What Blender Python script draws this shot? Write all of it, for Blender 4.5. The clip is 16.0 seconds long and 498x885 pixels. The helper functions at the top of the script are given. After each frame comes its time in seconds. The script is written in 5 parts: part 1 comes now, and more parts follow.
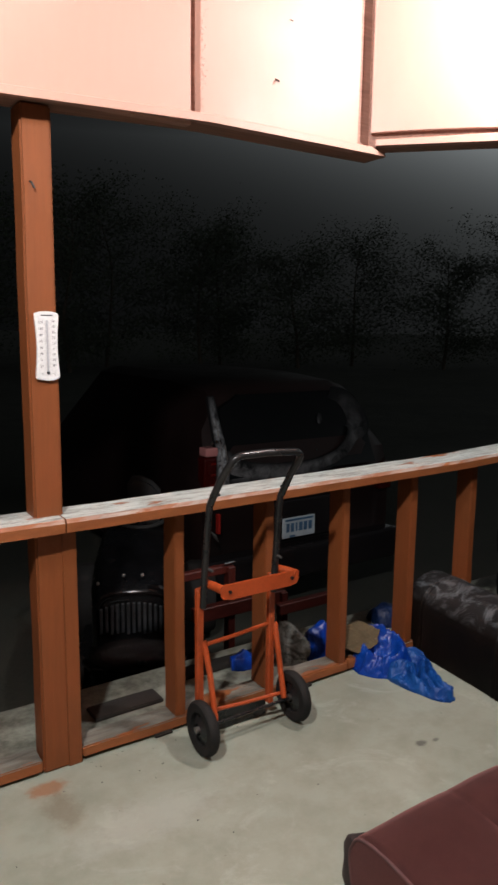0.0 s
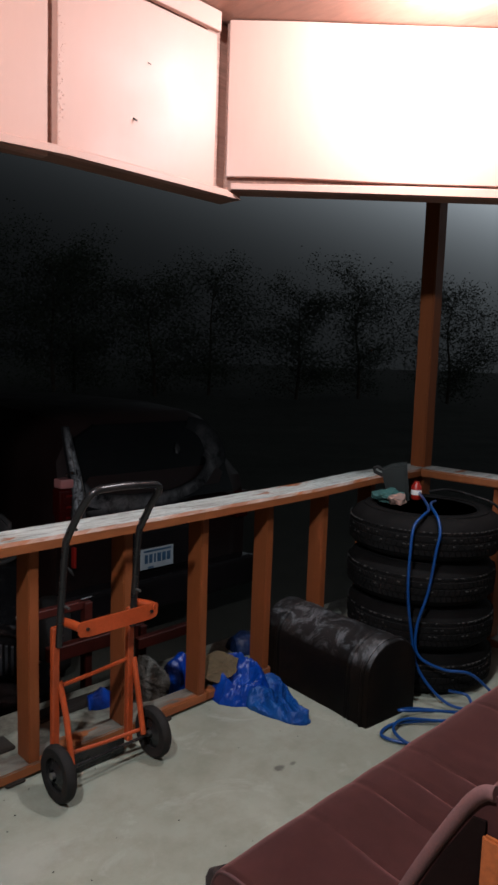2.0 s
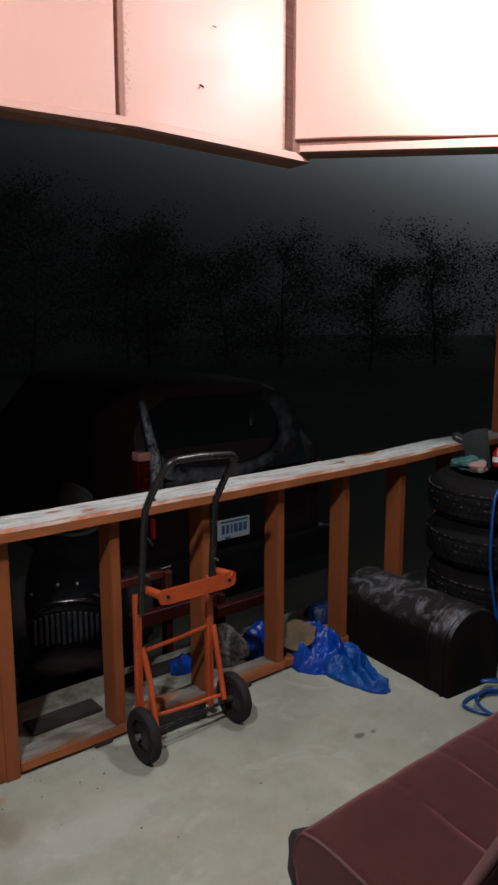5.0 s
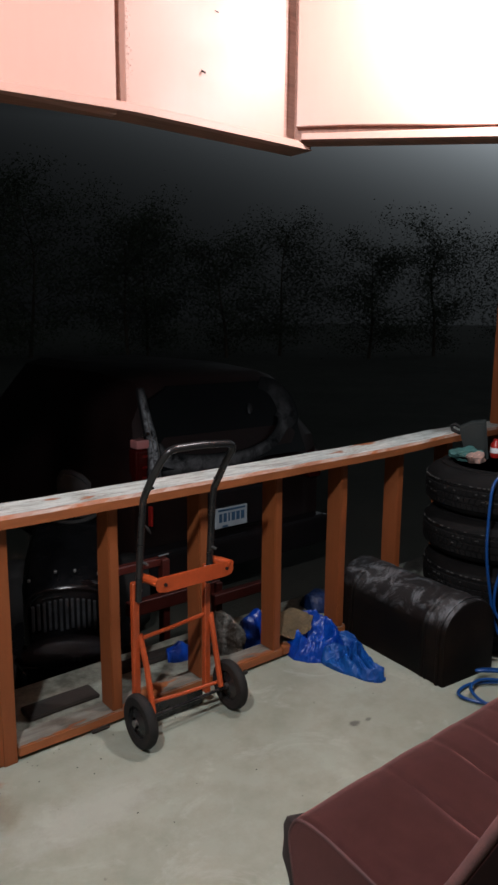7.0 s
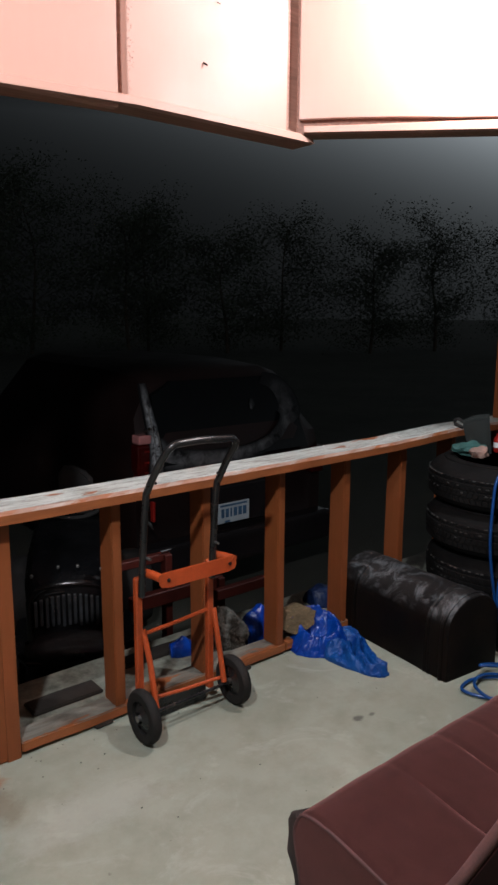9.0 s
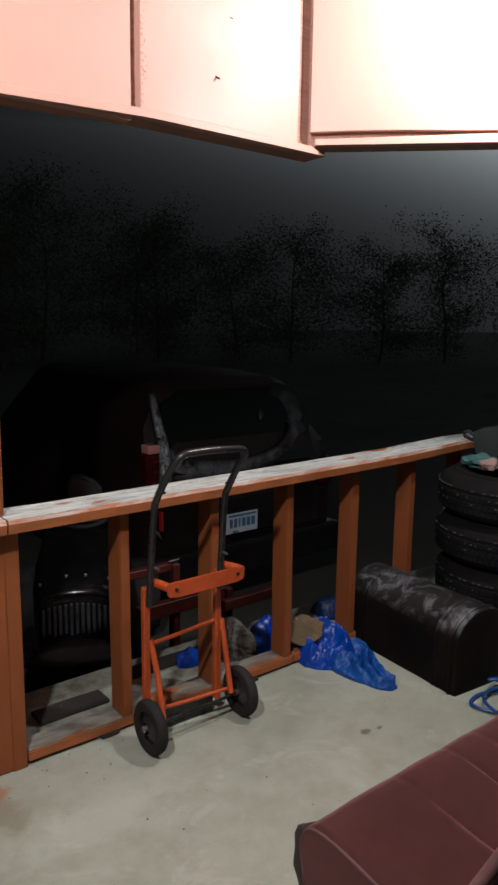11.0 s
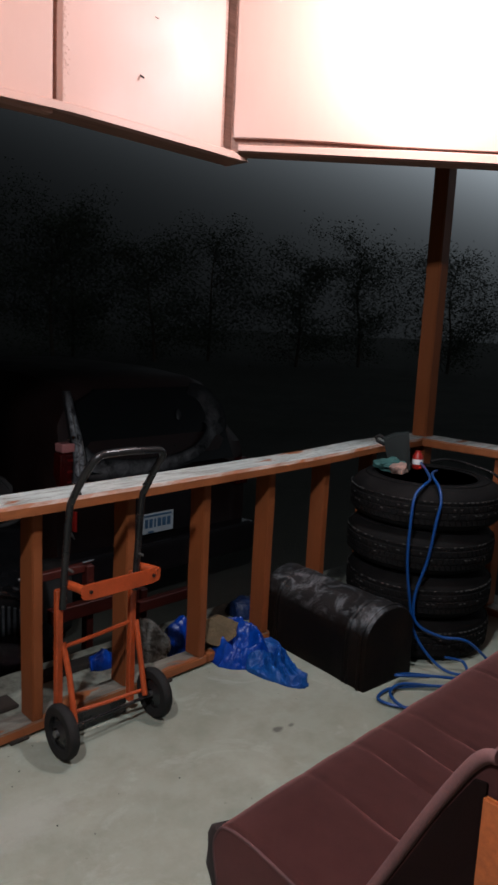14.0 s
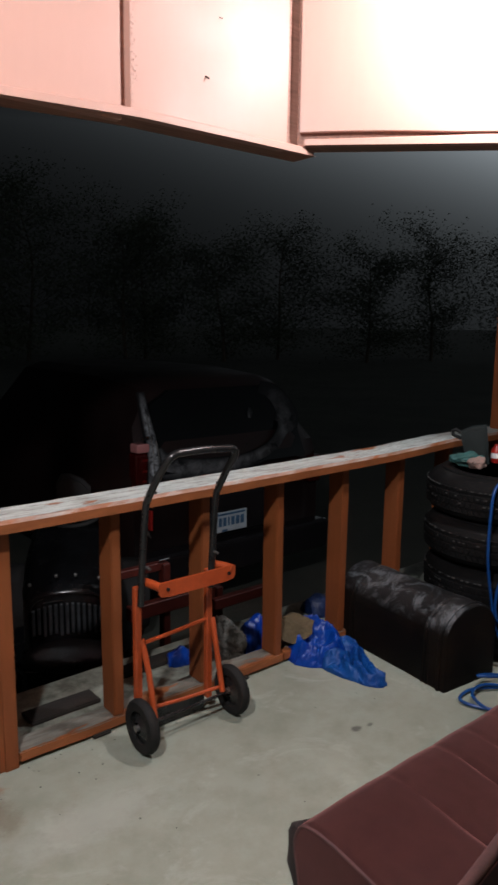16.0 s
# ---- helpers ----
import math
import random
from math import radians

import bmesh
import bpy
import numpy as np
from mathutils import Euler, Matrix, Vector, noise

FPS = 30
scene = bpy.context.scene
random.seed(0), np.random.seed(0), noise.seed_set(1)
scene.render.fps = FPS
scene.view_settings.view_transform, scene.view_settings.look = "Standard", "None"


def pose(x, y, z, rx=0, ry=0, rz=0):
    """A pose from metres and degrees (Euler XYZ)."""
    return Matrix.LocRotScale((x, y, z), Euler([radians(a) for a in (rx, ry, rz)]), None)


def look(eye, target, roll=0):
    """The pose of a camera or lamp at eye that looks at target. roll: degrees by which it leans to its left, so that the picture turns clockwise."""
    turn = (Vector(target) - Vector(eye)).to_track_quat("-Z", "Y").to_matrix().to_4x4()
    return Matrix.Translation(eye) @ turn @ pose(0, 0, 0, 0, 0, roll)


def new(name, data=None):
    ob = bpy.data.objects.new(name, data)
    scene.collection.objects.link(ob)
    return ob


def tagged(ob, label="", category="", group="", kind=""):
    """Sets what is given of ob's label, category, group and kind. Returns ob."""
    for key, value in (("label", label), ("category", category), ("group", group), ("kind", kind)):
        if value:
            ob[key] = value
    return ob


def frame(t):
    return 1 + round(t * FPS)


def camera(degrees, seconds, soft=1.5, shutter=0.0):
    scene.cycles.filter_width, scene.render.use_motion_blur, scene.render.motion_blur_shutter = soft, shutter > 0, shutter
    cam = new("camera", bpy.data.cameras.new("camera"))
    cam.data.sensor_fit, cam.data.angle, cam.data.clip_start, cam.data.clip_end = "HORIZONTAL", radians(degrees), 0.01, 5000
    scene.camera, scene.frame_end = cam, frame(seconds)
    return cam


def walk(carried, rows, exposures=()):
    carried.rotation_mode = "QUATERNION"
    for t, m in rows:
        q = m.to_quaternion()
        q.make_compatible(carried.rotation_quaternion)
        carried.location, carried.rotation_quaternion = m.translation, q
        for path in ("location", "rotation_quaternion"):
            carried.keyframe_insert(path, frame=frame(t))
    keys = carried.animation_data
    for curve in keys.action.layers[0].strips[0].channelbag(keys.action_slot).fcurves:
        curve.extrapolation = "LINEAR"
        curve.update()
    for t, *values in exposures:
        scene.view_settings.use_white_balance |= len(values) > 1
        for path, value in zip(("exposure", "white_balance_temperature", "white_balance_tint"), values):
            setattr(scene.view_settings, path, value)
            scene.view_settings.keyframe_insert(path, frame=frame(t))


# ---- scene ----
cam = camera(39.1, 16.0, soft=2.7, shutter=0.5)
PATH = [
    (0, (0.061, -0.009, 1.439), (1.15, 1.639, 1.125), 0.6),
    (0.5, (0.063, -0.015, 1.45), (1.101, 1.665, 1.131), -0.2),
    (1, (0.064, -0.022, 1.452), (1.097, 1.669, 1.185), -0.5),
    (1.5, (0.067, -0.02, 1.446), (1.157, 1.631, 1.154), 0.1),
    (1.6, (0.06, -0.019, 1.453), (1.168, 1.619, 1.153), 0.4),
    (1.7, (0.056, -0.021, 1.458), (1.213, 1.582, 1.152), 0.3),
    (1.9, (0.042, -0.024, 1.461), (1.441, 1.387, 1.231), 2.3),
    (2, (0.041, -0.025, 1.458), (1.449, 1.377, 1.232), 1.9),
    (2.5, (0.02, -0.011, 1.458), (1.364, 1.455, 1.247), 2.3),
    (3, (0.049, -0.023, 1.437), (1.34, 1.489, 1.22), 0.6),
    (3.5, (0.042, -0.03, 1.455), (1.309, 1.495, 1.199), 0.4),
    (4, (0.046, -0.025, 1.449), (1.301, 1.507, 1.17), -0.2),
    (6.5, (0.049, -0.011, 1.445), (1.288, 1.521, 1.101), 0.4),
    (7, (0.046, -0.014, 1.449), (1.293, 1.512, 1.108), 0.5),
    (7.5, (0.042, -0.01, 1.448), (1.29, 1.515, 1.106), 0.5),
    (8, (0.046, -0.009, 1.446), (1.284, 1.524, 1.099), 0.4),
    (8.5, (0.046, -0.004, 1.445), (1.289, 1.521, 1.089), 0.4),
    (11, (0.044, -0.006, 1.445), (1.27, 1.54, 1.121), 0.7),
    (11.5, (0.04, -0.003, 1.445), (1.246, 1.559, 1.12), 1.8),
    (12, (0.044, -0.008, 1.445), (1.239, 1.566, 1.135), 1.7),
    (12.5, (0.044, -0.008, 1.446), (1.241, 1.565, 1.145), 1.6),
    (13, (0.039, -0.008, 1.442), (1.26, 1.549, 1.152), 1.4),
    (13.5, (0.046, -0.01, 1.444), (1.334, 1.484, 1.117), 1.5),
    (13.7, (0.038, 0.0, 1.455), (1.358, 1.464, 1.114), 1.8),
    (13.9, (0.029, -0.007, 1.458), (1.439, 1.373, 1.131), 2.9),
    (14, (0.028, -0.01, 1.457), (1.433, 1.377, 1.138), 2.8),
    (14.5, (0.036, -0.012, 1.449), (1.411, 1.406, 1.135), 1.8),
    (15, (0.036, -0.012, 1.449), (1.361, 1.454, 1.137), 1.2),
    (15.5, (0.043, -0.009, 1.443), (1.35, 1.471, 1.121), 1.1),
    (16, (0.031, -0.003, 1.452), (1.285, 1.52, 1.122), 0.7),
]
EXPOSURES = [(0.0, 0.39, 6750, 10), (0.5, 0.44, 6750, 10), (1.5, 0.25, 6600, 10), (1.7, 0.2, 6550, 10), (2.0, -0.02, 6250, 10), (2.5, -0.43, 6050, 10), (3.5, -0.32, 6100, 10), (4.2, -0.20, 6200, 10), (6.3, 0.22, 6350, 10), (8.6, 0.24, 6350, 10), (11.0, 0.25, 6500, 10), (13.0, 0.18, 6450, 10), (14.0, -0.05, 6200, 10), (15.2, -0.02, 6250, 10), (16.0, 0.1, 6350, 10)]
walk(cam, [(t, look(eye, target, roll)) for t, eye, target, roll in PATH], EXPOSURES)

# ---- night sky: porch lamp's lens glare painted in as a faint glow, black elsewhere ----
world = bpy.data.worlds.new("night")
scene.world = world
world.use_nodes = True
wn, wl = world.node_tree.nodes, world.node_tree.links


def wmath(op, a, b=None):
    n = wn.new("ShaderNodeMath")
    n.operation = op
    for i, v in enumerate((a, b)):
        if v is None:
            continue
        if isinstance(v, (int, float)):
            n.inputs[i].default_value = v
        else:
            wl.new(v, n.inputs[i])
    return n.outputs[0]


w_tc = wn.new("ShaderNodeTexCoord")
w_sep = wn.new("ShaderNodeSeparateXYZ")
wl.new(w_tc.outputs["Generated"], w_sep.inputs[0])
w_up = wmath("MINIMUM", w_sep.outputs["Z"], wmath("SUBTRACT", 0.50, w_sep.outputs["Z"]))
w_side = wn.new("ShaderNodeVectorMath")
w_side.operation = "DOT_PRODUCT"
w_side.inputs[1].default_value = (-0.45, 0.893, 0.0)
wl.new(w_tc.outputs["Generated"], w_side.inputs[0])
w_left = wmath("MAXIMUM", w_side.outputs["Value"], 0.0)
w_e = wmath("SUBTRACT", wmath("MULTIPLY", w_up, 18.0), wmath("MULTIPLY", w_left, 6.2))
w_base = wmath("MULTIPLY", wmath("EXPONENT", wmath("MULTIPLY", w_left, -2.6)), 0.016)
w_val = wmath("ADD", wmath("MULTIPLY", wmath("EXPONENT", w_e), 0.0072), w_base)
wn["Background"].inputs["Color"].default_value = (0.86, 0.95, 1.0, 1)
wl.new(w_val, wn["Background"].inputs["Strength"])

# ---- the porch lamps under the ceiling ----
LAMPS = ((2.21, 1.20), (-0.14, 0.64))
for (lx, ly), watts in zip(LAMPS, (88.0, 196.0)):
    bulb = bpy.data.lights.new("porch_bulb", "POINT")
    bulb.energy, bulb.color, bulb.shadow_soft_size = watts, (0.93, 0.955, 1.0), 0.05
    new("porch_bulb", bulb).location = (lx, ly, 2.655)

# ---- materials ----
def material(name):
    m = bpy.data.materials.new(name)
    m.use_nodes = True
    return m, m.node_tree.nodes, m.node_tree.links, m.node_tree.nodes["Principled BSDF"]


def noise_at(nt, links, scale, detail=4.0, rough=0.6, stretch=(1, 1, 1), coord="Object", distort=0.0):
    tc = nt.new("ShaderNodeTexCoord")
    mp = nt.new("ShaderNodeMapping")
    mp.inputs["Scale"].default_value = stretch
    n = nt.new("ShaderNodeTexNoise")
    n.inputs["Scale"].default_value, n.inputs["Detail"].default_value = scale, detail
    n.inputs["Roughness"].default_value, n.inputs["Distortion"].default_value = rough, distort
    links.new(tc.outputs[coord], mp.inputs["Vector"])
    links.new(mp.outputs["Vector"], n.inputs["Vector"])
    return n.outputs["Fac"]


def ramp(nt, links, fac, stops):
    r = nt.new("ShaderNodeValToRGB")
    el = r.color_ramp.elements
    while len(el) < len(stops):
        el.new(0.5)
    for e, (p, c) in zip(el, stops):
        e.position, e.color = p, (*c, 1) if len(c) == 3 else c
    links.new(fac, r.inputs["Fac"])
    return r.outputs["Color"]


def mix(nt, links, fac, a, b):
    n = nt.new("ShaderNodeMix")
    n.data_type = "RGBA"
    if isinstance(fac, (int, float)):
        n.inputs[0].default_value = fac
    else:
        links.new(fac, n.inputs[0])
    for i, v in ((6, a), (7, b)):
        if isinstance(v, tuple):
            n.inputs[i].default_value = (*v, 1)
        else:
            links.new(v, n.inputs[i])
    return n.outputs[2]


def bump(nt, links, bsdf, fac, strength, distance=0.01):
    b = nt.new("ShaderNodeBump")
    b.inputs["Strength"].default_value, b.inputs["Distance"].default_value = strength, distance
    links.new(fac, b.inputs["Height"])
    links.new(b.outputs["Normal"], bsdf.inputs["Normal"])


def g(v):
    return (v, v, v)


def simple(name, col, rough=0.5, metal=0.0, vary=0.25, scale=18.0, bumps=0.15, dist=0.002, spec=0.5, coord="Object"):
    """Two scales of variation round one colour, fine relief."""
    m, nt, lk, b = material(name)
    lo, hi = tuple(c * (1 - vary) for c in col), tuple(min(1, c * (1 + vary)) for c in col)
    big = noise_at(nt, lk, scale * 0.25, 3, coord=coord)
    fine = noise_at(nt, lk, scale * 3.5, 6, 0.7, coord=coord)
    base = mix(nt, lk, ramp(nt, lk, big, [(0.3, g(0)), (0.7, g(1))]), lo, hi)
    speck = ramp(nt, lk, fine, [(0.3, g(0.78)), (0.62, g(1.0))])
    mul = nt.new("ShaderNodeMix")
    mul.data_type, mul.blend_type = "RGBA", "MULTIPLY"
    mul.inputs[0].default_value = 1.0
    lk.new(base, mul.inputs[6])
    lk.new(speck, mul.inputs[7])
    lk.new(mul.outputs[2], b.inputs["Base Color"])
    rr = ramp(nt, lk, big, [(0.25, g(max(0.05, rough - 0.1))), (0.75, g(min(1, rough + 0.1)))])
    lk.new(rr, b.inputs["Roughness"])
    b.inputs["Metallic"].default_value = metal
    b.inputs["Specular IOR Level"].default_value = spec
    bump(nt, lk, b, fine, bumps, dist)
    return m


def painted_wood(name, col, rough, worn, grain=(1, 14, 14), spec=0.5, vary=1.0):
    """Brushed oil paint over timber: streaks along the grain, dings and bare flecks."""
    m, nt, lk, b = material(name)
    streak = noise_at(nt, lk, 6.0, 5, 0.65, grain)
    big = noise_at(nt, lk, 2.2, 3)
    fleck = noise_at(nt, lk, 34.0, 5, 0.75)
    dark, light = tuple(c * (1 - 0.28 * vary) for c in col), tuple(min(1, c * (1 + 0.22 * vary)) for c in col)
    c1 = mix(nt, lk, ramp(nt, lk, streak, [(0.32, g(0)), (0.68, g(1))]), dark, light)
    c2 = mix(nt, lk, ramp(nt, lk, big, [(0.35, g(0)), (0.7, g(0.35 * vary))]), c1, tuple(c * 0.7 for c in col))
    c3 = mix(nt, lk, ramp(nt, lk, fleck, [(0.70 - worn, g(0)), (0.74 - worn, g(0.8))]), c2, (0.12, 0.055, 0.03))
    lk.new(c3, b.inputs["Base Color"])
    lk.new(ramp(nt, lk, big, [(0.3, g(rough - 0.08)), (0.7, g(rough + 0.12))]), b.inputs["Roughness"])
    b.inputs["Specular IOR Level"].default_value = spec
    bump(nt, lk, b, streak, 0.25 * min(1.0, vary * 1.5), 0.003)
    return m


def worn_rail(name="worn_rail_paint", pale=(0.51, 0.545, 0.515), dull=(0.31, 0.335, 0.315), keep=0.585):
    """Brown-orange paint on the sides; weathered white and grey paint peeling on upward faces."""
    m, nt, lk, b = material(name)
    geo = nt.new("ShaderNodeNewGeometry")
    sep = nt.new("ShaderNodeSeparateXYZ")
    lk.new(geo.outputs["Normal"], sep.inputs[0])
    up = ramp(nt, lk, sep.outputs["Z"], [(0.55, g(0)), (0.85, g(1))])
    streak = noise_at(nt, lk, 5.0, 6, 0.7, (1, 5, 5), "Object", 0.4)
    patch = noise_at(nt, lk, 2.6, 5, 0.7, (1, 4.0, 1), "Object", 0.3)
    crack = noise_at(nt, lk, 11.0, 5, 0.8, (0.8, 9, 3))
    white = mix(nt, lk, ramp(nt, lk, streak, [(0.3, g(0)), (0.6, g(1))]), dull, pale)
    white = mix(nt, lk, ramp(nt, lk, crack, [(0.50, g(0)), (0.60, g(0.85))]), white, (0.12, 0.10, 0.075))
    orange = mix(nt, lk, ramp(nt, lk, streak, [(0.3, g(0)), (0.7, g(1))]), (0.20, 0.058, 0.016), (0.29, 0.090, 0.024))
    peel = ramp(nt, lk, patch, [(keep, g(1)), (keep + 0.03, g(0))])
    both = nt.new("ShaderNodeMath")
    both.operation = "MULTIPLY"
    lk.new(up, both.inputs[0])
    lk.new(peel, both.inputs[1])
    lk.new(mix(nt, lk, both.outputs[0], orange, white), b.inputs["Base Color"])
    b.inputs["Roughness"].default_value = 0.62
    bump(nt, lk, b, crack, 0.45, 0.004)
    return m


def concrete():
    """Trowelled slab: cloudy tones, damp dark patches, rust spill, specks."""
    m, nt, lk, b = material("concrete")
    cloud = noise_at(nt, lk, 1.3, 5, 0.6, (1, 1, 1), "Object", 0.6)
    mid = noise_at(nt, lk, 7.0, 6, 0.7)
    fine = noise_at(nt, lk, 140.0, 4, 0.7)
    sp = noise_at(nt, lk, 26.0, 2, 0.5)
    c = mix(nt, lk, ramp(nt, lk, cloud, [(0.34, g(0)), (0.66, g(1))]), (0.228, 0.252, 0.202), (0.292, 0.320, 0.262))
    c = mix(nt, lk, ramp(nt, lk, mid, [(0.36, g(0.36)), (0.58, g(0))]), c, (0.150, 0.160, 0.120))
    pale = noise_at(nt, lk, 3.4, 6, 0.72, (1, 1, 1), "Object", 1.2)
    c = mix(nt, lk, ramp(nt, lk, pale, [(0.56, g(0)), (0.66, g(0.4))]), c, (0.36, 0.385, 0.33))
    c = mix(nt, lk, ramp(nt, lk, sp, [(0.76, g(0)), (0.80, g(0.75))]), c, (0.12, 0.11, 0.09))

    def spot(colour, cx, cy, rx, ry, strength, base):
        tc = nt.new("ShaderNodeTexCoord")
        mp = nt.new("ShaderNodeMapping")
        mp.inputs["Location"].default_value = (-cx / rx, -cy / ry, 0)
        mp.inputs["Scale"].default_value = (1 / rx, 1 / ry, 0)
        lk.new(tc.outputs["Object"], mp.inputs["Vector"])
        ln = nt.new("ShaderNodeVectorMath")
        ln.operation = "LENGTH"
        lk.new(mp.outputs["Vector"], ln.inputs[0])
        wob = noise_at(nt, lk, 16.0, 5, 0.7)
        ad = nt.new("ShaderNodeMath")
        ad.operation = "MULTIPLY_ADD"
        ad.inputs[1].default_value, ad.inputs[2].default_value = 1.8, -0.9
        lk.new(wob, ad.inputs[0])
        sm = nt.new("ShaderNodeMath")
        sm.operation = "ADD"
        lk.new(ln.outputs["Value"], sm.inputs[0])
        lk.new(ad.outputs[0], sm.inputs[1])
        return mix(nt, lk, ramp(nt, lk, sm.outputs[0], [(0.45, g(strength)), (1.0, g(0))]), base, colour)

    c = spot((0.24, 0.105, 0.045), 0.655, 2.02, 0.070, 0.045, 0.8, c)
    c = spot((0.14, 0.115, 0.075), 0.66, 1.90, 0.06, 0.11, 0.55, c)
    c = spot((0.055, 0.052, 0.047), 1.845, 1.562, 0.030, 0.020, 0.8, c)
    c = spot((0.06, 0.058, 0.052), 1.905, 1.548, 0.018, 0.012, 0.7, c)
    c = spot((0.335, 0.362, 0.315), 0.85, 1.72, 0.30, 0.10, 0.5, c)
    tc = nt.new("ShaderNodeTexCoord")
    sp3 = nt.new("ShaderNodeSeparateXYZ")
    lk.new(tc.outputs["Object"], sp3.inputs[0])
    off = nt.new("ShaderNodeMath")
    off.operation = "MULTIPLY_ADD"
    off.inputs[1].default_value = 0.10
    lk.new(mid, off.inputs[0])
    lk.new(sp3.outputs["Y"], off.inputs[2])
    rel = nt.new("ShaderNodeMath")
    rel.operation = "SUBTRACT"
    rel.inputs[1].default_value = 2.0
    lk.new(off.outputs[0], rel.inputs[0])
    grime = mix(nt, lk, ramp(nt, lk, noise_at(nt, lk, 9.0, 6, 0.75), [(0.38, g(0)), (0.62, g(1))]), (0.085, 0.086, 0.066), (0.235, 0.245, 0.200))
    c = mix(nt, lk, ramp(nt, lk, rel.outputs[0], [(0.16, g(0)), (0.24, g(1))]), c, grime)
    lk.new(c, b.inputs["Base Color"])
    lk.new(ramp(nt, lk, cloud, [(0.3, g(0.48)), (0.7, g(0.72))]), b.inputs["Roughness"])
    b.inputs["Specular IOR Level"].default_value = 0.35
    bump(nt, lk, b, fine, 0.25, 0.002)
    return m


def velvet():
    m, nt, lk, b = material("dusky_rose_velvet")
    nap = noise_at(nt, lk, 13.0, 6, 0.7, (1, 1, 1), "Object", 0.8)
    fib = noise_at(nt, lk, 420.0, 3, 0.7)
    lk.new(mix(nt, lk, ramp(nt, lk, nap, [(0.36, g(0)), (0.64, g(1))]), (0.0272, 0.0080, 0.0071), (0.0385, 0.0120, 0.0105)), b.inputs["Base Color"])
    b.inputs["Roughness"].default_value = 0.9
    b.inputs["Specular IOR Level"].default_value = 0.15
    b.inputs["Sheen Weight"].default_value = 1.0
    b.inputs["Sheen Roughness"].default_value = 0.35
    b.inputs["Sheen Tint"].default_value = (0.9, 0.45, 0.42, 1)
    bump(nt, lk, b, fib, 0.3, 0.001)
    return m


def trunk_black():
    """Black enamel with rubbed grey and rusty patches on the crown."""
    m, nt, lk, b = material("worn_black_enamel")
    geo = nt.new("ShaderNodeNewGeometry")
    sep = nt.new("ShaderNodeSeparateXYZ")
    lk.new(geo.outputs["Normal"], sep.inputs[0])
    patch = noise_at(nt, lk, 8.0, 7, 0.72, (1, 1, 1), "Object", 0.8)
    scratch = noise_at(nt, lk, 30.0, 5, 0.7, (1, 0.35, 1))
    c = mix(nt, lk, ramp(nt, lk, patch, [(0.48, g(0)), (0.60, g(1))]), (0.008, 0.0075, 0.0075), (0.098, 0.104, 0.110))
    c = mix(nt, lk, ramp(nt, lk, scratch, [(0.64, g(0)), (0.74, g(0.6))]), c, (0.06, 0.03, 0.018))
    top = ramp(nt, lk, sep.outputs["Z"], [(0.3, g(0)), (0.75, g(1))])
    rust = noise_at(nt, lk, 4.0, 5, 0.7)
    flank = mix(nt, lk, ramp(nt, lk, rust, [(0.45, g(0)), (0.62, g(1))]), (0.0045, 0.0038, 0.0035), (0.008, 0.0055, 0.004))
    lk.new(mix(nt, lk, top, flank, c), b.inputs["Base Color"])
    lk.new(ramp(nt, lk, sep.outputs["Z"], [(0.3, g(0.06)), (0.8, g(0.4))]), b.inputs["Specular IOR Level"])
    b.inputs["Roughness"].default_value = 0.55
    bump(nt, lk, b, scratch, 0.2, 0.003)
    return m


def tarp_blue(name="blue_tarpaulin", lo=(0.0008, 0.016, 0.17), hi=(0.002, 0.050, 0.30), gloss=0.32, fold=0.28):
    m, nt, lk, b = material(name)
    w = noise_at(nt, lk, 9.0, 5, 0.7, (1, 1, 1), "Object", 1.0)
    f = noise_at(nt, lk, 60.0, 4, 0.6)
    lk.new(mix(nt, lk, ramp(nt, lk, w, [(0.3, g(0)), (0.7, g(1))]), lo, hi), b.inputs["Base Color"])
    b.inputs["Roughness"].default_value = gloss
    b.inputs["Specular IOR Level"].default_value = 0.3
    ridge = []
    for scale in (8.0, 19.0):
        v = nt.new("ShaderNodeTexVoronoi")
        v.feature = "DISTANCE_TO_EDGE"
        v.inputs["Scale"].default_value = scale
        tc = nt.new("ShaderNodeTexCoord")
        wob = nt.new("ShaderNodeTexNoise")
        wob.inputs["Scale"].default_value = 11.0
        add = nt.new("ShaderNodeMix")
        add.data_type = "VECTOR"
        add.inputs[0].default_value = 0.12
        lk.new(tc.outputs["Object"], wob.inputs["Vector"])
        lk.new(tc.outputs["Object"], add.inputs[4])
        lk.new(wob.outputs["Color"], add.inputs[5])
        lk.new(add.outputs[1], v.inputs["Vector"])
        ridge.append(v.outputs["Distance"])
    both = nt.new("ShaderNodeMath")
    both.operation = "ADD"
    lk.new(ridge[0], both.inputs[0])
    lk.new(ridge[1], both.inputs[1])
    bump(nt, lk, b, both.outputs[0], fold, 0.022)
    return m


def grass():
    m, nt, lk, b = material("dark_lawn")
    a = noise_at(nt, lk, 0.6, 5, 0.7)
    f = noise_at(nt, lk, 30.0, 4, 0.8)
    lk.new(mix(nt, lk, ramp(nt, lk, a, [(0.3, g(0)), (0.7, g(1))]), (0.017, 0.019, 0.013), (0.040, 0.041, 0.029)), b.inputs["Base Color"])
    b.inputs["Roughness"].default_value = 0.95
    bump(nt, lk, b, f, 0.8, 0.03)
    return m


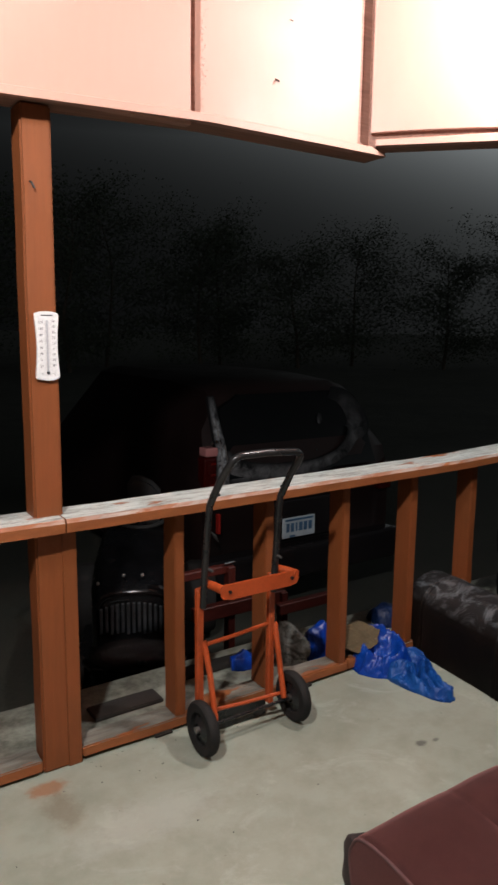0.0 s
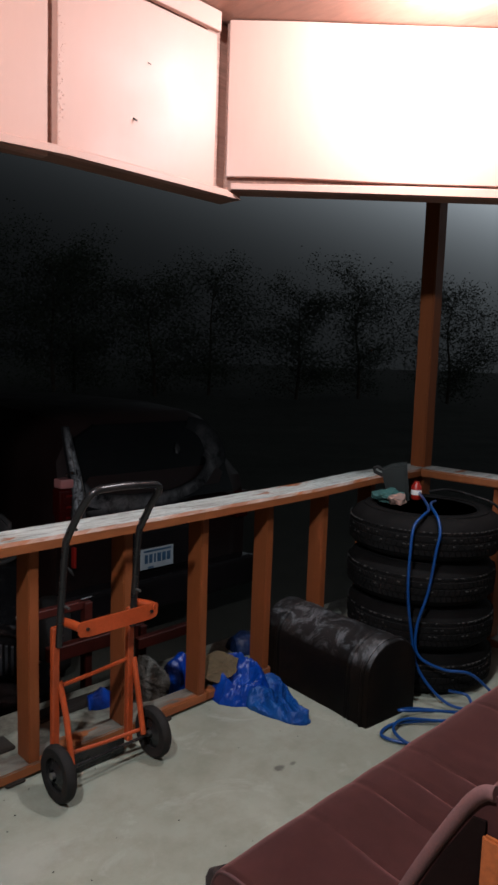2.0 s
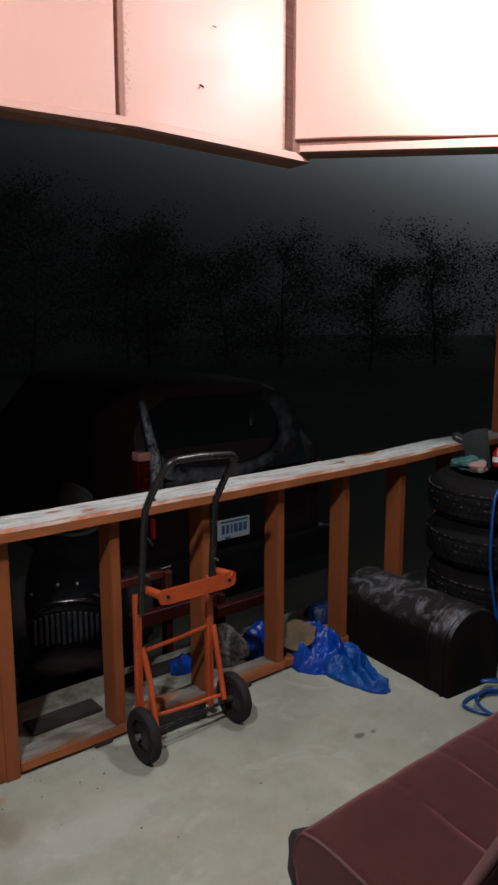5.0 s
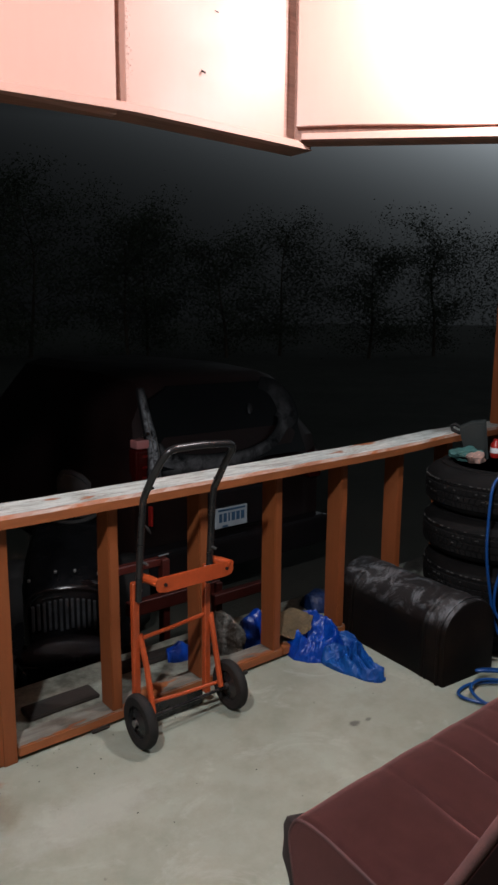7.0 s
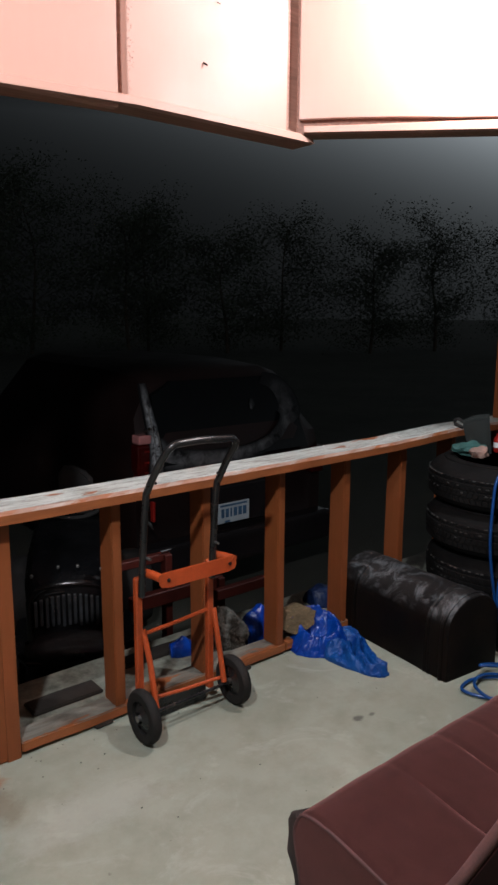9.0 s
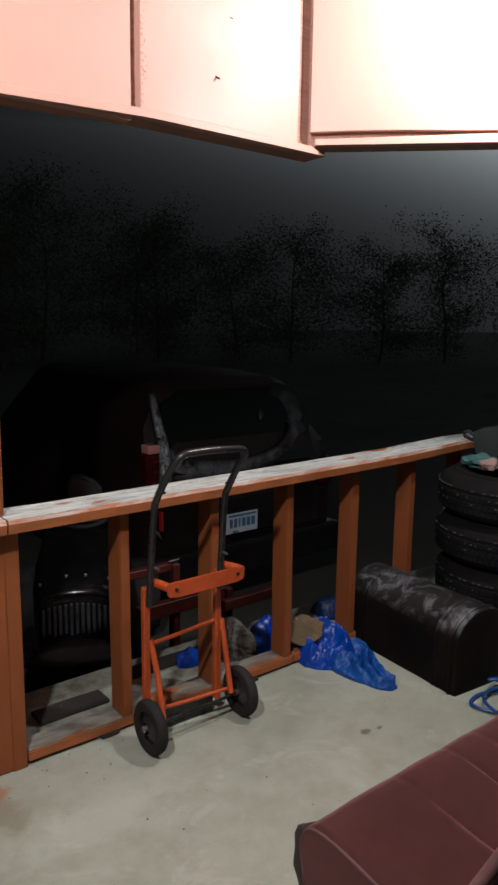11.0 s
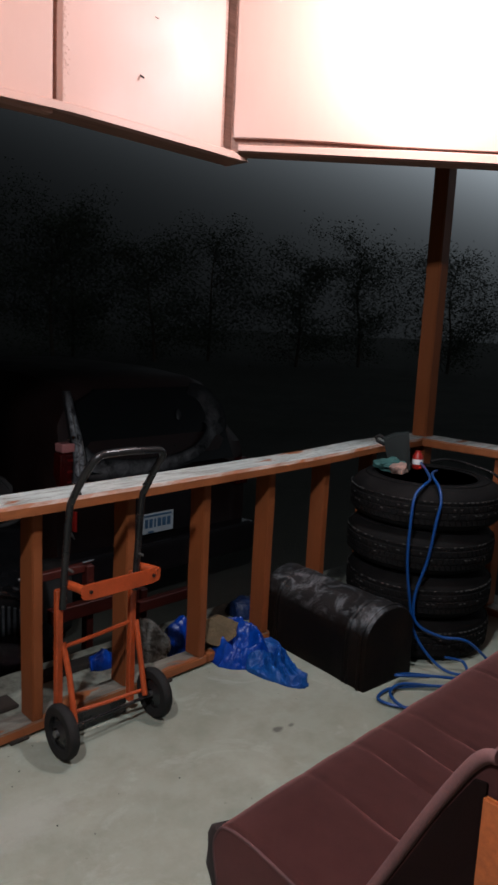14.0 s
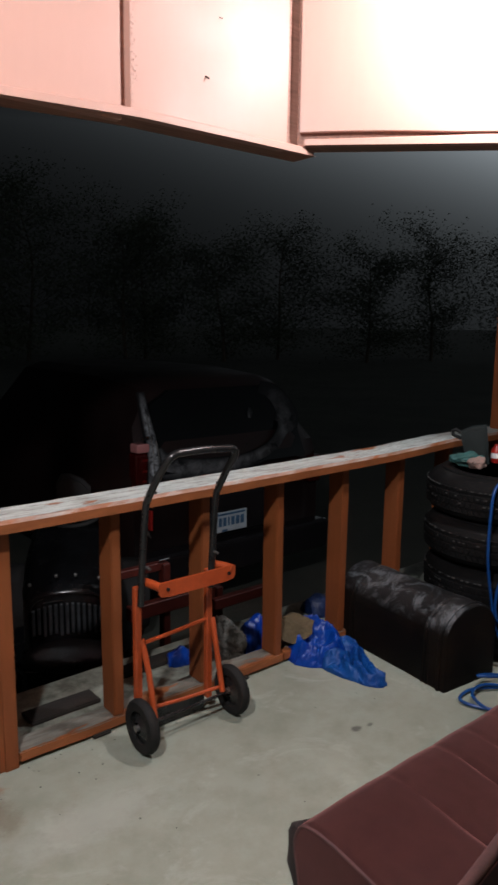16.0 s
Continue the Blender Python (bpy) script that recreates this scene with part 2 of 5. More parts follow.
M_BOARD = painted_wood("salmon_gloss_paint", (0.462, 0.256, 0.198), 0.47, -0.08, (5, 5, 1), 0.5, 0.05)
M_STUD = painted_wood("brown_orange_paint", (0.182, 0.053, 0.0162), 0.5, 0.0, (14, 14, 1), 0.3, 0.35)
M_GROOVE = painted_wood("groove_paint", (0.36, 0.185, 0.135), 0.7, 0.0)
M_CEIL = painted_wood("ceiling_paint", (0.312, 0.144, 0.096), 0.5, -0.05, (4, 1, 1))
M_RAIL = worn_rail()
M_SILL = worn_rail("dirty_sill_paint", (0.19, 0.185, 0.155), (0.07, 0.062, 0.050), 0.56)
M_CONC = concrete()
M_VELVET = velvet()
M_PIPE = simple("velvet_piping", (0.125, 0.054, 0.05), 0.85, 0, 0.2, 60, 0.2, 0.001)
M_PIPED = simple("dark_velvet_piping", (0.070, 0.029, 0.0275), 0.85, 0, 0.3, 60, 0.3, 0.001)
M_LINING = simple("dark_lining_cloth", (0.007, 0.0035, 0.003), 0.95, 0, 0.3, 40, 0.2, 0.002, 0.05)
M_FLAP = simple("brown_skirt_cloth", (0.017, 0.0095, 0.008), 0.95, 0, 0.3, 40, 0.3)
M_PLY = painted_wood("orange_plywood", (0.35, 0.091, 0.021), 0.45, 0.0, (1, 14, 14))
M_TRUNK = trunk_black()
M_RIM = simple("scuffed_steel_rim", (0.013, 0.0115, 0.0105), 0.5, 0.2, 0.9, 60, 0.5)
M_TARP = tarp_blue()
# Darker copy of the tarpaulin blue, with the dim light put into the colour.
M_TARPDIM = tarp_blue("shaded_tarpaulin", (0.001, 0.006, 0.03), (0.003, 0.018, 0.07), 0.5, 0.4)
M_TARPIN = tarp_blue("faded_tarpaulin", (0.001, 0.026, 0.16), (0.004, 0.075, 0.28), 0.5, 0.40)
M_HT = simple("orange_enamel", (0.3808, 0.0598, 0.0136), 0.42, 0, 0.2, 26, 0.1)
M_TUBE = simple("black_tube_enamel", (0.018, 0.017, 0.017), 0.28, 0.2, 0.4, 40, 0.15)
M_RUBBER = simple("black_rubber", (0.0136, 0.0129, 0.0122), 0.75, 0, 0.35, 40, 0.3, 0.002, 0.2)
M_TYRE = simple("tyre_rubber", (0.0068, 0.0066, 0.0065), 0.8, 0, 0.35, 30, 0.3, 0.002, 0.08)
M_STEEL = simple("grey_steel", (0.22, 0.21, 0.20), 0.4, 0.8, 0.3, 30, 0.2)
M_HOSE = simple("blue_hose", (0.004, 0.05, 0.20), 0.35, 0, 0.2, 20, 0.1)
M_ROCK = simple("brown_stone", (0.120, 0.085, 0.042), 0.9, 0, 0.45, 20, 0.9, 0.012)
M_GREY = simple("grey_rubble", (0.136, 0.1292, 0.1122), 0.9, 0, 0.45, 24, 0.9, 0.015)
M_WHITE = simple("white_enamel", (0.68, 0.68, 0.6715), 0.4, 0, 0.04, 30, 0.03)
M_INK = simple("black_ink", (0.03, 0.03, 0.035), 0.6, 0, 0.1, 30, 0.0)
M_INKGREY = simple("grey_ink", (0.42, 0.42, 0.44), 0.6, 0, 0.1, 30, 0.0)
M_CASE = simple("dark_green_plastic", (0.005, 0.009, 0.008), 0.5, 0, 0.3, 20, 0.2)
M_TEAL = simple("teal_cloth", (0.0306, 0.1088, 0.0986), 0.8, 0, 0.5, 30, 0.6, 0.006)
M_PINK = simple("pale_pink_cloth", (0.2856, 0.1836, 0.1496), 0.85, 0, 0.3, 30, 0.6, 0.006)
M_RED = simple("red_plastic", (0.2856, 0.0122, 0.0082), 0.35, 0, 0.15, 20, 0.05)
M_CAR = simple("black_car_paint", (0.012, 0.010, 0.011), 0.16, 0.0, 0.2, 8, 0.02)
M_CARRED = simple("maroon_car_paint", (0.011, 0.0048, 0.0044), 0.5, 0.0, 0.2, 8, 0.02, 0.002, 0.2)
M_CARGREY = simple("dusty_grey_trim", (0.05, 0.051, 0.054), 0.38, 0.1, 0.4, 14, 0.2)
M_MOWER = simple("black_engine_plastic", (0.004, 0.004, 0.0045), 0.25, 0, 0.4, 20, 0.1, 0.002, 0.25)
M_GLOSS = simple("black_gloss_enamel", (0.004, 0.003, 0.003), 0.12, 0, 0.4, 14, 0.6, 0.02, 0.3)
M_FIN = simple("grey_grille_fin", (0.022, 0.023, 0.025), 0.5, 0.1, 0.9, 40, 0.3)
M_SEAT = simple("dull_grey_vinyl", (0.028, 0.026, 0.026), 0.7, 0, 0.6, 14, 0.3)
M_DISC = simple("dull_wheel_steel", (0.020, 0.019, 0.018), 0.6, 0.3, 0.6, 20, 0.3)
M_SCUFF = simple("scuffed_tread_edge", (0.038, 0.036, 0.033), 0.9, 0, 0.5, 60, 0.3)
M_IRON = simple("red_painted_iron", (0.055, 0.007, 0.004), 0.5, 0.1, 0.4, 20, 0.3)
M_CHROME = simple("bright_chrome", (0.75, 0.75, 0.76), 0.12, 1.0, 0.1, 20, 0.02)
M_PLATEW = simple("plate_enamel", (0.50, 0.56, 0.60), 0.35, 0, 0.1, 30, 0.03)
M_PLATEB = simple("plate_blue", (0.05, 0.13, 0.24), 0.4, 0, 0.3, 40, 0.03)
M_GRASS = grass()
M_LEAF = simple("tree_leaf", (0.022, 0.032, 0.013), 0.7, 0, 0.4, 2, 0.2, 0.01)
M_BARK = simple("bark", (0.07, 0.05, 0.035), 0.95, 0, 0.4, 8, 0.9, 0.03)
M_PLANK = simple("weathered_plank", (0.016, 0.0115, 0.008), 0.85, 0, 0.4, 16, 0.5, 0.004)
# Tone of the unseen walls, picked for the light they bounce.
M_WALL = painted_wood("unseen_wall_paint", (0.21, 0.19, 0.17), 0.6, -0.05, (5, 5, 1), 0.4, 0.5)


def glassy(name, col, rough, trans=0.0, coat=0.0):
    m, nt, lk, b = material(name)
    n = noise_at(nt, lk, 3.0, 4)
    lk.new(mix(nt, lk, ramp(nt, lk, n, [(0.3, g(0)), (0.7, g(1))]), tuple(c * 0.75 for c in col), col), b.inputs["Base Color"])
    b.inputs["Roughness"].default_value = rough
    b.inputs["Transmission Weight"].default_value = trans
    b.inputs["Coat Weight"].default_value = coat
    return m


M_TAIL = glassy("red_lens", (0.045, 0.0016, 0.0014), 0.2, 0.0, 0.3)
M_CELL = glassy("lit_red_cell", (0.12, 0.004, 0.003), 0.3, 0.0, 0.3)
M_TAILW = glassy("clear_lens", (0.50, 0.20, 0.19), 0.1, 0.0, 0.8)
M_GLASS = glassy("dark_window_glass", (0.004, 0.0045, 0.005), 0.12, 0.0, 0.0)
M_GLASS.node_tree.nodes["Principled BSDF"].inputs["Specular IOR Level"].default_value = 0.05

def pale_band(name, col, under, lo, hi, scale):
    """A pale band on a dark surface, thin along both edges: dried on the dusty window, painted sheen on the pillar."""
    m, nt, lk, b = material(name)
    uv = nt.new("ShaderNodeUVMap")
    sep = nt.new("ShaderNodeSeparateXYZ")
    lk.new(uv.outputs["UV"], sep.inputs[0])
    soft_edge = ramp(nt, lk, sep.outputs["X"], [(0.0, g(0)), (0.30, g(1)), (0.62, g(0.85)), (1.0, g(0))])
    ends = ramp(nt, lk, sep.outputs["Y"], [(0.0, g(0.7)), (0.2, g(1)), (0.55, g(0.7)), (1.0, g(0.0))])
    speck = ramp(nt, lk, noise_at(nt, lk, scale, 7, 0.7, (1, 1, 1), "Object", 0.6), [(lo, g(0)), (hi, g(1))])
    k = None
    for other in (ends, speck):
        mul = nt.new("ShaderNodeMath")
        mul.operation = "MULTIPLY"
        lk.new(k or soft_edge, mul.inputs[0])
        lk.new(other, mul.inputs[1])
        k = mul.outputs[0]
    lk.new(mix(nt, lk, k, under, col), b.inputs["Base Color"])
    b.inputs["Roughness"].default_value = 0.7
    b.inputs["Specular IOR Level"].default_value = 0.15
    return m


M_DUST = pale_band("dusty_window_band", (0.15, 0.15, 0.155), (0.004, 0.0045, 0.005), 0.36, 0.64, 9.0)
# Pillar highlight put into the colour, dying out towards the top.
M_PILSHEEN = pale_band("painted_pillar_sheen", (0.52, 0.54, 0.56), (0.010, 0.009, 0.010), 0.40, 0.62, 16.0)

# ---- mesh helpers ----
WORLD_OF = {}


def finish(name, bm, mat, smooth=False):
    bmesh.ops.recalc_face_normals(bm, faces=bm.faces[:])
    me = bpy.data.meshes.new(name)
    if smooth:
        for f in bm.faces:
            f.smooth = True
    bm.to_mesh(me)
    bm.free()
    if mat:
        me.materials.append(mat)
    if smooth:
        me.set_sharp_from_angle(angle=radians(38))
    return me


def part(name, bm, mat, parent, label="", smooth=False):
    """Links a bmesh, given in world coordinates, as one mesh under a thing or a part."""
    me = finish(name, bm, mat, smooth)
    m = WORLD_OF[parent]
    me.transform(m.inverted())
    ob = new(name, me)
    ob.parent = parent
    WORLD_OF[ob] = m
    return tagged(ob, label)


def thing(name, at, label, category, group="", kind=""):
    ob = new(name)
    ob.empty_display_size = 0.05
    ob.matrix_basis = Matrix.Translation(at)
    WORLD_OF[ob] = Matrix.Translation(at)
    return tagged(ob, label, category, group, kind)


def solo(name, bm, mat, label="", category="", group="", kind="", smooth=False, at=(0, 0, 0)):
    me = finish(name, bm, mat, smooth)
    me.transform(Matrix.Translation(at).inverted())
    ob = new(name, me)
    ob.matrix_basis = Matrix.Translation(at)
    WORLD_OF[ob] = Matrix.Translation(at)
    return tagged(ob, label, category, group, kind)


def box(x0, y0, z0, x1, y1, z1, bevel=0.003, bm=None, m=None, segs=1):
    bm = bm or bmesh.new()
    r = bmesh.ops.create_cube(bm, size=1)
    vs = r["verts"]
    for v in vs:
        v.co = Vector(((x0 + x1) / 2 + v.co.x * (x1 - x0), (y0 + y1) / 2 + v.co.y * (y1 - y0), (z0 + z1) / 2 + v.co.z * (z1 - z0)))
    es = list({e for v in vs for e in v.link_edges})
    if bevel:
        out = bmesh.ops.bevel(bm, geom=es, offset=bevel, segments=segs, affect="EDGES", profile=0.6)
        vs = list({v for f in out["faces"] for v in f.verts} | {v for v in vs if v.is_valid})
    if m is not None:
        bmesh.ops.transform(bm, matrix=m, verts=[v for v in vs if v.is_valid])
    return bm


def smooth_path(pts, n=8):
    """Catmull-Rom through the points."""
    p = [Vector(q) for q in pts]
    p = [2 * p[0] - p[1]] + p + [2 * p[-1] - p[-2]]
    out = []
    for i in range(1, len(p) - 2):
        a, b, c, d = p[i - 1:i + 3]
        for k in range(n):
            t = k / n
            out.append(0.5 * (2 * b + (c - a) * t + (2 * a - 5 * b + 4 * c - d) * t * t + (3 * b - a - 3 * c + d) * t ** 3))
    return out + [p[-2]]


def tube(pts, r, seg=10, bm=None, caps=True):
    bm = bm or bmesh.new()
    p = [Vector(q) for q in pts]
    rad = r if isinstance(r, (list, tuple)) else [r] * len(p)
    t0 = (p[1] - p[0]).normalized()
    side = t0.orthogonal().normalized()
    rings = []
    for i, q in enumerate(p):
        t = (p[min(i + 1, len(p) - 1)] - p[max(i - 1, 0)]).normalized()
        side = (side - t * side.dot(t)).normalized()
        up = t.cross(side)
        rings.append([bm.verts.new(q + (side * math.cos(a) + up * math.sin(a)) * rad[i]) for a in [2 * math.pi * k / seg for k in range(seg)]])
    for a, b in zip(rings, rings[1:]):
        for k in range(seg):
            bm.faces.new((a[k], a[(k + 1) % seg], b[(k + 1) % seg], b[k]))
    if caps:
        bm.faces.new(rings[0][::-1])
        bm.faces.new(rings[-1])
    return bm


def lathe(profile, m, seg=40, bm=None):
    """Revolves (radius, height) pairs about the local z of the pose m; a closed ring where the profile closes."""
    bm = bm or bmesh.new()
    rings = [[bm.verts.new(m @ Vector((r * math.cos(2 * math.pi * k / seg), r * math.sin(2 * math.pi * k / seg), h))) for k in range(seg)] for r, h in profile]
    closed = profile[0] == profile[-1]
    if closed:
        for v in rings[-1]:
            bm.verts.remove(v)
        rings[-1] = rings[0]
    for a, b in zip(rings, rings[1:]):
        for k in range(seg):
            bm.faces.new((a[k], a[(k + 1) % seg], b[(k + 1) % seg], b[k]))
    if not closed:
        for ring in (rings[0], rings[-1]):
            bm.faces.new(ring)
    return bm


def ribbon(pts, widths, thick=0.006, across=6, bulge=0.012):
    """A curved band with its broad side to -y: slightly crowned, closed at the back; u runs across and v along it."""
    bm = bmesh.new()
    uv = bm.loops.layers.uv.new("UVMap")
    p = smooth_path(pts, 8)
    n = len(p)
    front, back = [], []
    for i, q in enumerate(p):
        t = i / (n - 1) * (len(widths) - 1)
        k = min(int(t), len(widths) - 2)
        w = widths[k] + (widths[k + 1] - widths[k]) * (t - k)
        d = (p[min(i + 1, n - 1)] - p[max(i - 1, 0)]).normalized()
        sdir = d.cross(Vector((0, -1, 0))).normalized()
        front.append([bm.verts.new(q + sdir * (w * (j / across - 0.5)) - Vector((0, bulge * (1 - (2 * j / across - 1) ** 2), 0))) for j in range(across + 1)])
        back.append([bm.verts.new(q + sdir * (w * (j / across - 0.5)) + Vector((0, thick, 0))) for j in range(across + 1)])

    def quad(vs, coords):
        f = bm.faces.new(vs)
        for lp, c in zip(f.loops, coords):
            lp[uv].uv = c

    for i in range(n - 1):
        v0, v1 = i / (n - 1), (i + 1) / (n - 1)
        for j in range(across):
            u0, u1 = j / across, (j + 1) / across
            for g4 in (front, back):
                quad((g4[i][j], g4[i + 1][j], g4[i + 1][j + 1], g4[i][j + 1]), ((u0, v0), (u0, v1), (u1, v1), (u1, v0)))
        for j in (0, across):
            quad((front[i][j], back[i][j], back[i + 1][j], front[i + 1][j]), ((0, v0), (0, v0), (0, v1), (0, v1)))
    for i in (0, n - 1):
        for j in range(across):
            quad((front[i][j], front[i][j + 1], back[i][j + 1], back[i][j]), ((0, 0),) * 4)
    return bm


def prism(outline, axis, a, b, bevel=0.0, m=None):
    """Extrudes a 2-D outline along x, y or z from a to b."""
    bm = bmesh.new()
    put = {"x": lambda u, v, w: (w, u, v), "y": lambda u, v, w: (u, w, v), "z": lambda u, v, w: (u, v, w)}[axis]
    lo = [bm.verts.new(put(u, v, a)) for u, v in outline]
    hi = [bm.verts.new(put(u, v, b)) for u, v in outline]
    n = len(outline)
    caps = [bm.faces.new(lo), bm.faces.new(hi[::-1])]
    for i in range(n):
        bm.faces.new((lo[i], hi[i], hi[(i + 1) % n], lo[(i + 1) % n]))
    if bevel:
        es = list({e for f in caps for e in f.edges})
        bmesh.ops.bevel(bm, geom=es, offset=bevel, segments=2, affect="EDGES")
    if m is not None:
        bmesh.ops.transform(bm, matrix=m, verts=bm.verts[:])
    return bm


def timber(x0, y0, z0, x1, y1, z1, axis=2, n=10, wob=0.0015, seed=0, bevel=0.004):
    """A sawn board with slightly uneven faces and eased edges."""
    bm = box(x0, y0, z0, x1, y1, z1, 0)
    long = [e for e in bm.edges if abs((e.verts[0].co - e.verts[1].co)[axis]) > 1e-6]
    bmesh.ops.subdivide_edges(bm, edges=long, cuts=n, use_grid_fill=True)
    edge = [e for e in bm.edges if len(e.link_faces) == 2 and e.calc_face_angle() > 1.0]
    bmesh.ops.bevel(bm, geom=edge, offset=bevel, segments=2, affect="EDGES")
    for v in bm.verts:
        d = noise.noise_vector(v.co * 4.0 + Vector((seed * 3.1, seed, 0)))
        d[axis] = 0
        v.co += d * wob * 2
    return bm


# ---- setting: slab, ground, ceiling, walls ----
bm = box(-3.2, -3.2, -0.25, 3.85, 2.57, 0.0, 0.012, segs=2)
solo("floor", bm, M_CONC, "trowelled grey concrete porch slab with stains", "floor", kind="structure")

GROUND = -0.62
bm = bmesh.new()
xs = [-600, -120, -40, -15, -8] + [-6 + 0.8 * i for i in range(26)] + [18, 30, 60, 160, 600]
ys = [-600, -60, -10, 0, 2.2] + [2.5 + 0.8 * i for i in range(22)] + [24, 40, 80, 200, 800]
grid = [[bm.verts.new((x, y, GROUND + 0.05 * noise.noise(Vector((x * 0.4, y * 0.4, 0))))) for x in xs] for y in ys]
for j in range(len(ys) - 1):
    for i in range(len(xs) - 1):
        bm.faces.new((grid[j][i], grid[j][i + 1], grid[j + 1][i + 1], grid[j + 1][i]))
solo("ground", bm, M_GRASS, "dark rough lawn below the porch", "ground", kind="structure", smooth=True)

solo("ceiling", box(-3.2, -3.2, 2.740, 3.95, 2.5, 2.85, 0.004), M_CEIL, "salmon-painted porch ceiling", "ceiling", kind="structure")
# Unseen walls added to close the porch and govern bounced light.
solo("wall_south", box(-3.2, -3.2, 0.0, 3.85, -3.08, 2.740, 0.003), M_WALL, "unseen plain pale wall added on the house side", "wall", kind="structure")
solo("wall_west", box(-3.2, -3.08, 0.0, -3.08, 2.2, 2.740, 0.003), M_WALL, "unseen plain pale wall added at the end", "wall", kind="structure")
solo("wall_east", box(3.65, -3.08, 0.0, 3.77, -0.9, 2.740, 0.003), M_WALL, "unseen plain pale wall added at the side", "wall", kind="structure")

# ---- half wall of bare studs under a weathered rail ----
wall = thing("wall_north", (0.7, 2.14, 0), "open stud half wall with brown-orange paint and weathered top rail", "wall", kind="structure")
for i, xr in enumerate((-1.2, -0.8, -0.4, 0.0, 0.34, 1.189, 1.575, 1.960, 2.353, 2.750, 3.145)):
    part("stud", timber(xr - 0.040, 2.1, 0.048, xr, 2.189, 0.826 + 0.012 * max(0, xr - 1.2), 2, 8, 0.0015, i), M_STUD, wall)
part("post", timber(0.667, 2.1, 0.0, 0.757, 2.19, 2.0735, 2, 16, 0.0015, 20, 0.006), M_STUD, wall, "square brown-orange timber post carrying the header")
part("stud", timber(0.7500, 2.0975, 0.0, 0.795, 2.188, 0.824, 2, 8, 0.0005, 21, 0.001), M_STUD, wall)
part("nail", tube([(0.690, 2.102, 1.858), (0.692, 2.088, 1.853), (0.699, 2.086, 1.838)], 0.0032, 6), M_RIM, wall)
part("corner_post", timber(3.56, 2.065, 0.0, 3.65, 2.155, 2.740, 2, 16, 0.0015, 22, 0.006), M_STUD, wall)


def rail_z(x):
    for (a, za), (b, zb) in (((-9, 0.862), (0.9, 0.862)), ((0.9, 0.862), (1.7, 0.868)), ((1.7, 0.868), (2.6, 0.879)), ((2.6, 0.879), (3.05, 0.898)), ((3.05, 0.898), (9, 0.902))):
        if a <= x < b:
            return za + (zb - za) * (x - a) / (b - a)
    return 0.902


def rail_board(x0, x1, n, seed):
    """A thick plank along x whose edges are chipped and eased."""
    bm = bmesh.new()
    rings = []
    for i in range(n + 1):
        x = x0 + (x1 - x0) * i / n
        z, th = rail_z(x), 0.043
        w = [0.003 * noise.noise(Vector((x * 7, k * 5.0, seed))) + 0.002 * noise.noise(Vector((x * 31, k * 5.0, seed))) for k in range(6)]
        prof = [(2.04 + w[0], z - th), (2.036 + w[1], z - 0.012), (2.046 + w[2], z + w[0] * 0.5), (2.194 + w[3], z + w[4] * 0.4), (2.203 + w[4], z - 0.012), (2.200, z - th)]
        rings.append([bm.verts.new((x, y, zz)) for y, zz in prof])
    for a, b in zip(rings, rings[1:]):
        for k in range(6):
            bm.faces.new((a[k], a[(k + 1) % 6], b[(k + 1) % 6], b[k]))
    bm.faces.new(rings[0])
    bm.faces.new(rings[-1])
    return bm


part("top_rail", rail_board(-2.9, 0.742, 60, 3), M_RAIL, wall, "weathered rail with peeling white paint on top")
part("top_rail", rail_board(0.747, 3.655, 90, 8), M_RAIL, wall, "weathered rail with peeling white paint on top")
part("bottom_plate", timber(-2.9, 2.096, 0.012, 0.662, 2.192, 0.05, 0, 20, 0.002, 31), M_SILL, wall)
part("bottom_plate", timber(0.80, 2.096, 0.012, 1.97, 2.192, 0.05, 0, 14, 0.002, 32), M_SILL, wall)
part("bottom_plate", timber(1.975, 2.098, 0.012, 3.55, 2.192, 0.05, 0, 14, 0.002, 33), M_SILL, wall)
for x in (0.42, 1.06, 1.70, 2.4, 3.1, -0.5, -1.5):
    part("shim", timber(x, 2.085, 0.0, x + 0.07, 2.17, 0.014, 0, 2, 0.001, int(x * 10)), M_PLANK, wall)

side = thing("wall_side", (3.55, 0.6, 0), "open stud side wall under a weathered rail", "wall", kind="structure")
part("side_rail", timber(3.475, -0.9, 0.858, 3.64, 2.033, 0.902, 1, 24, 0.002, 41, 0.006), M_RAIL, side)
part("bottom_plate", timber(3.52, -0.9, 0.0, 3.61, 2.05, 0.04, 1, 16, 0.002, 42), M_RAIL, side)
for i, y in enumerate((1.62, 1.22, 0.82, 0.42, 0.02, -0.38)):
    part("stud", timber(3.52, y - 0.04, 0.04, 3.609, y, 0.858, 2, 8, 0.0015, 50 + i), M_STUD, side)

# ---- header over the opening: boards, groove, trims ----
head = thing("wall_header", (0.5, 2.0, 2.03), "salmon-painted board header over the wide opening", "wall", kind="structure")
part("board", timber(-3.08, 2.04, 2.0755, 1.186, 2.0745, 2.69, 2, 8, 0.001, 60, 0.002), M_BOARD, head)
part("board", timber(1.217, 2.04, 2.095, 1.880, 2.0745, 2.665, 2, 8, 0.001, 61, 0.002), M_BOARD, head)


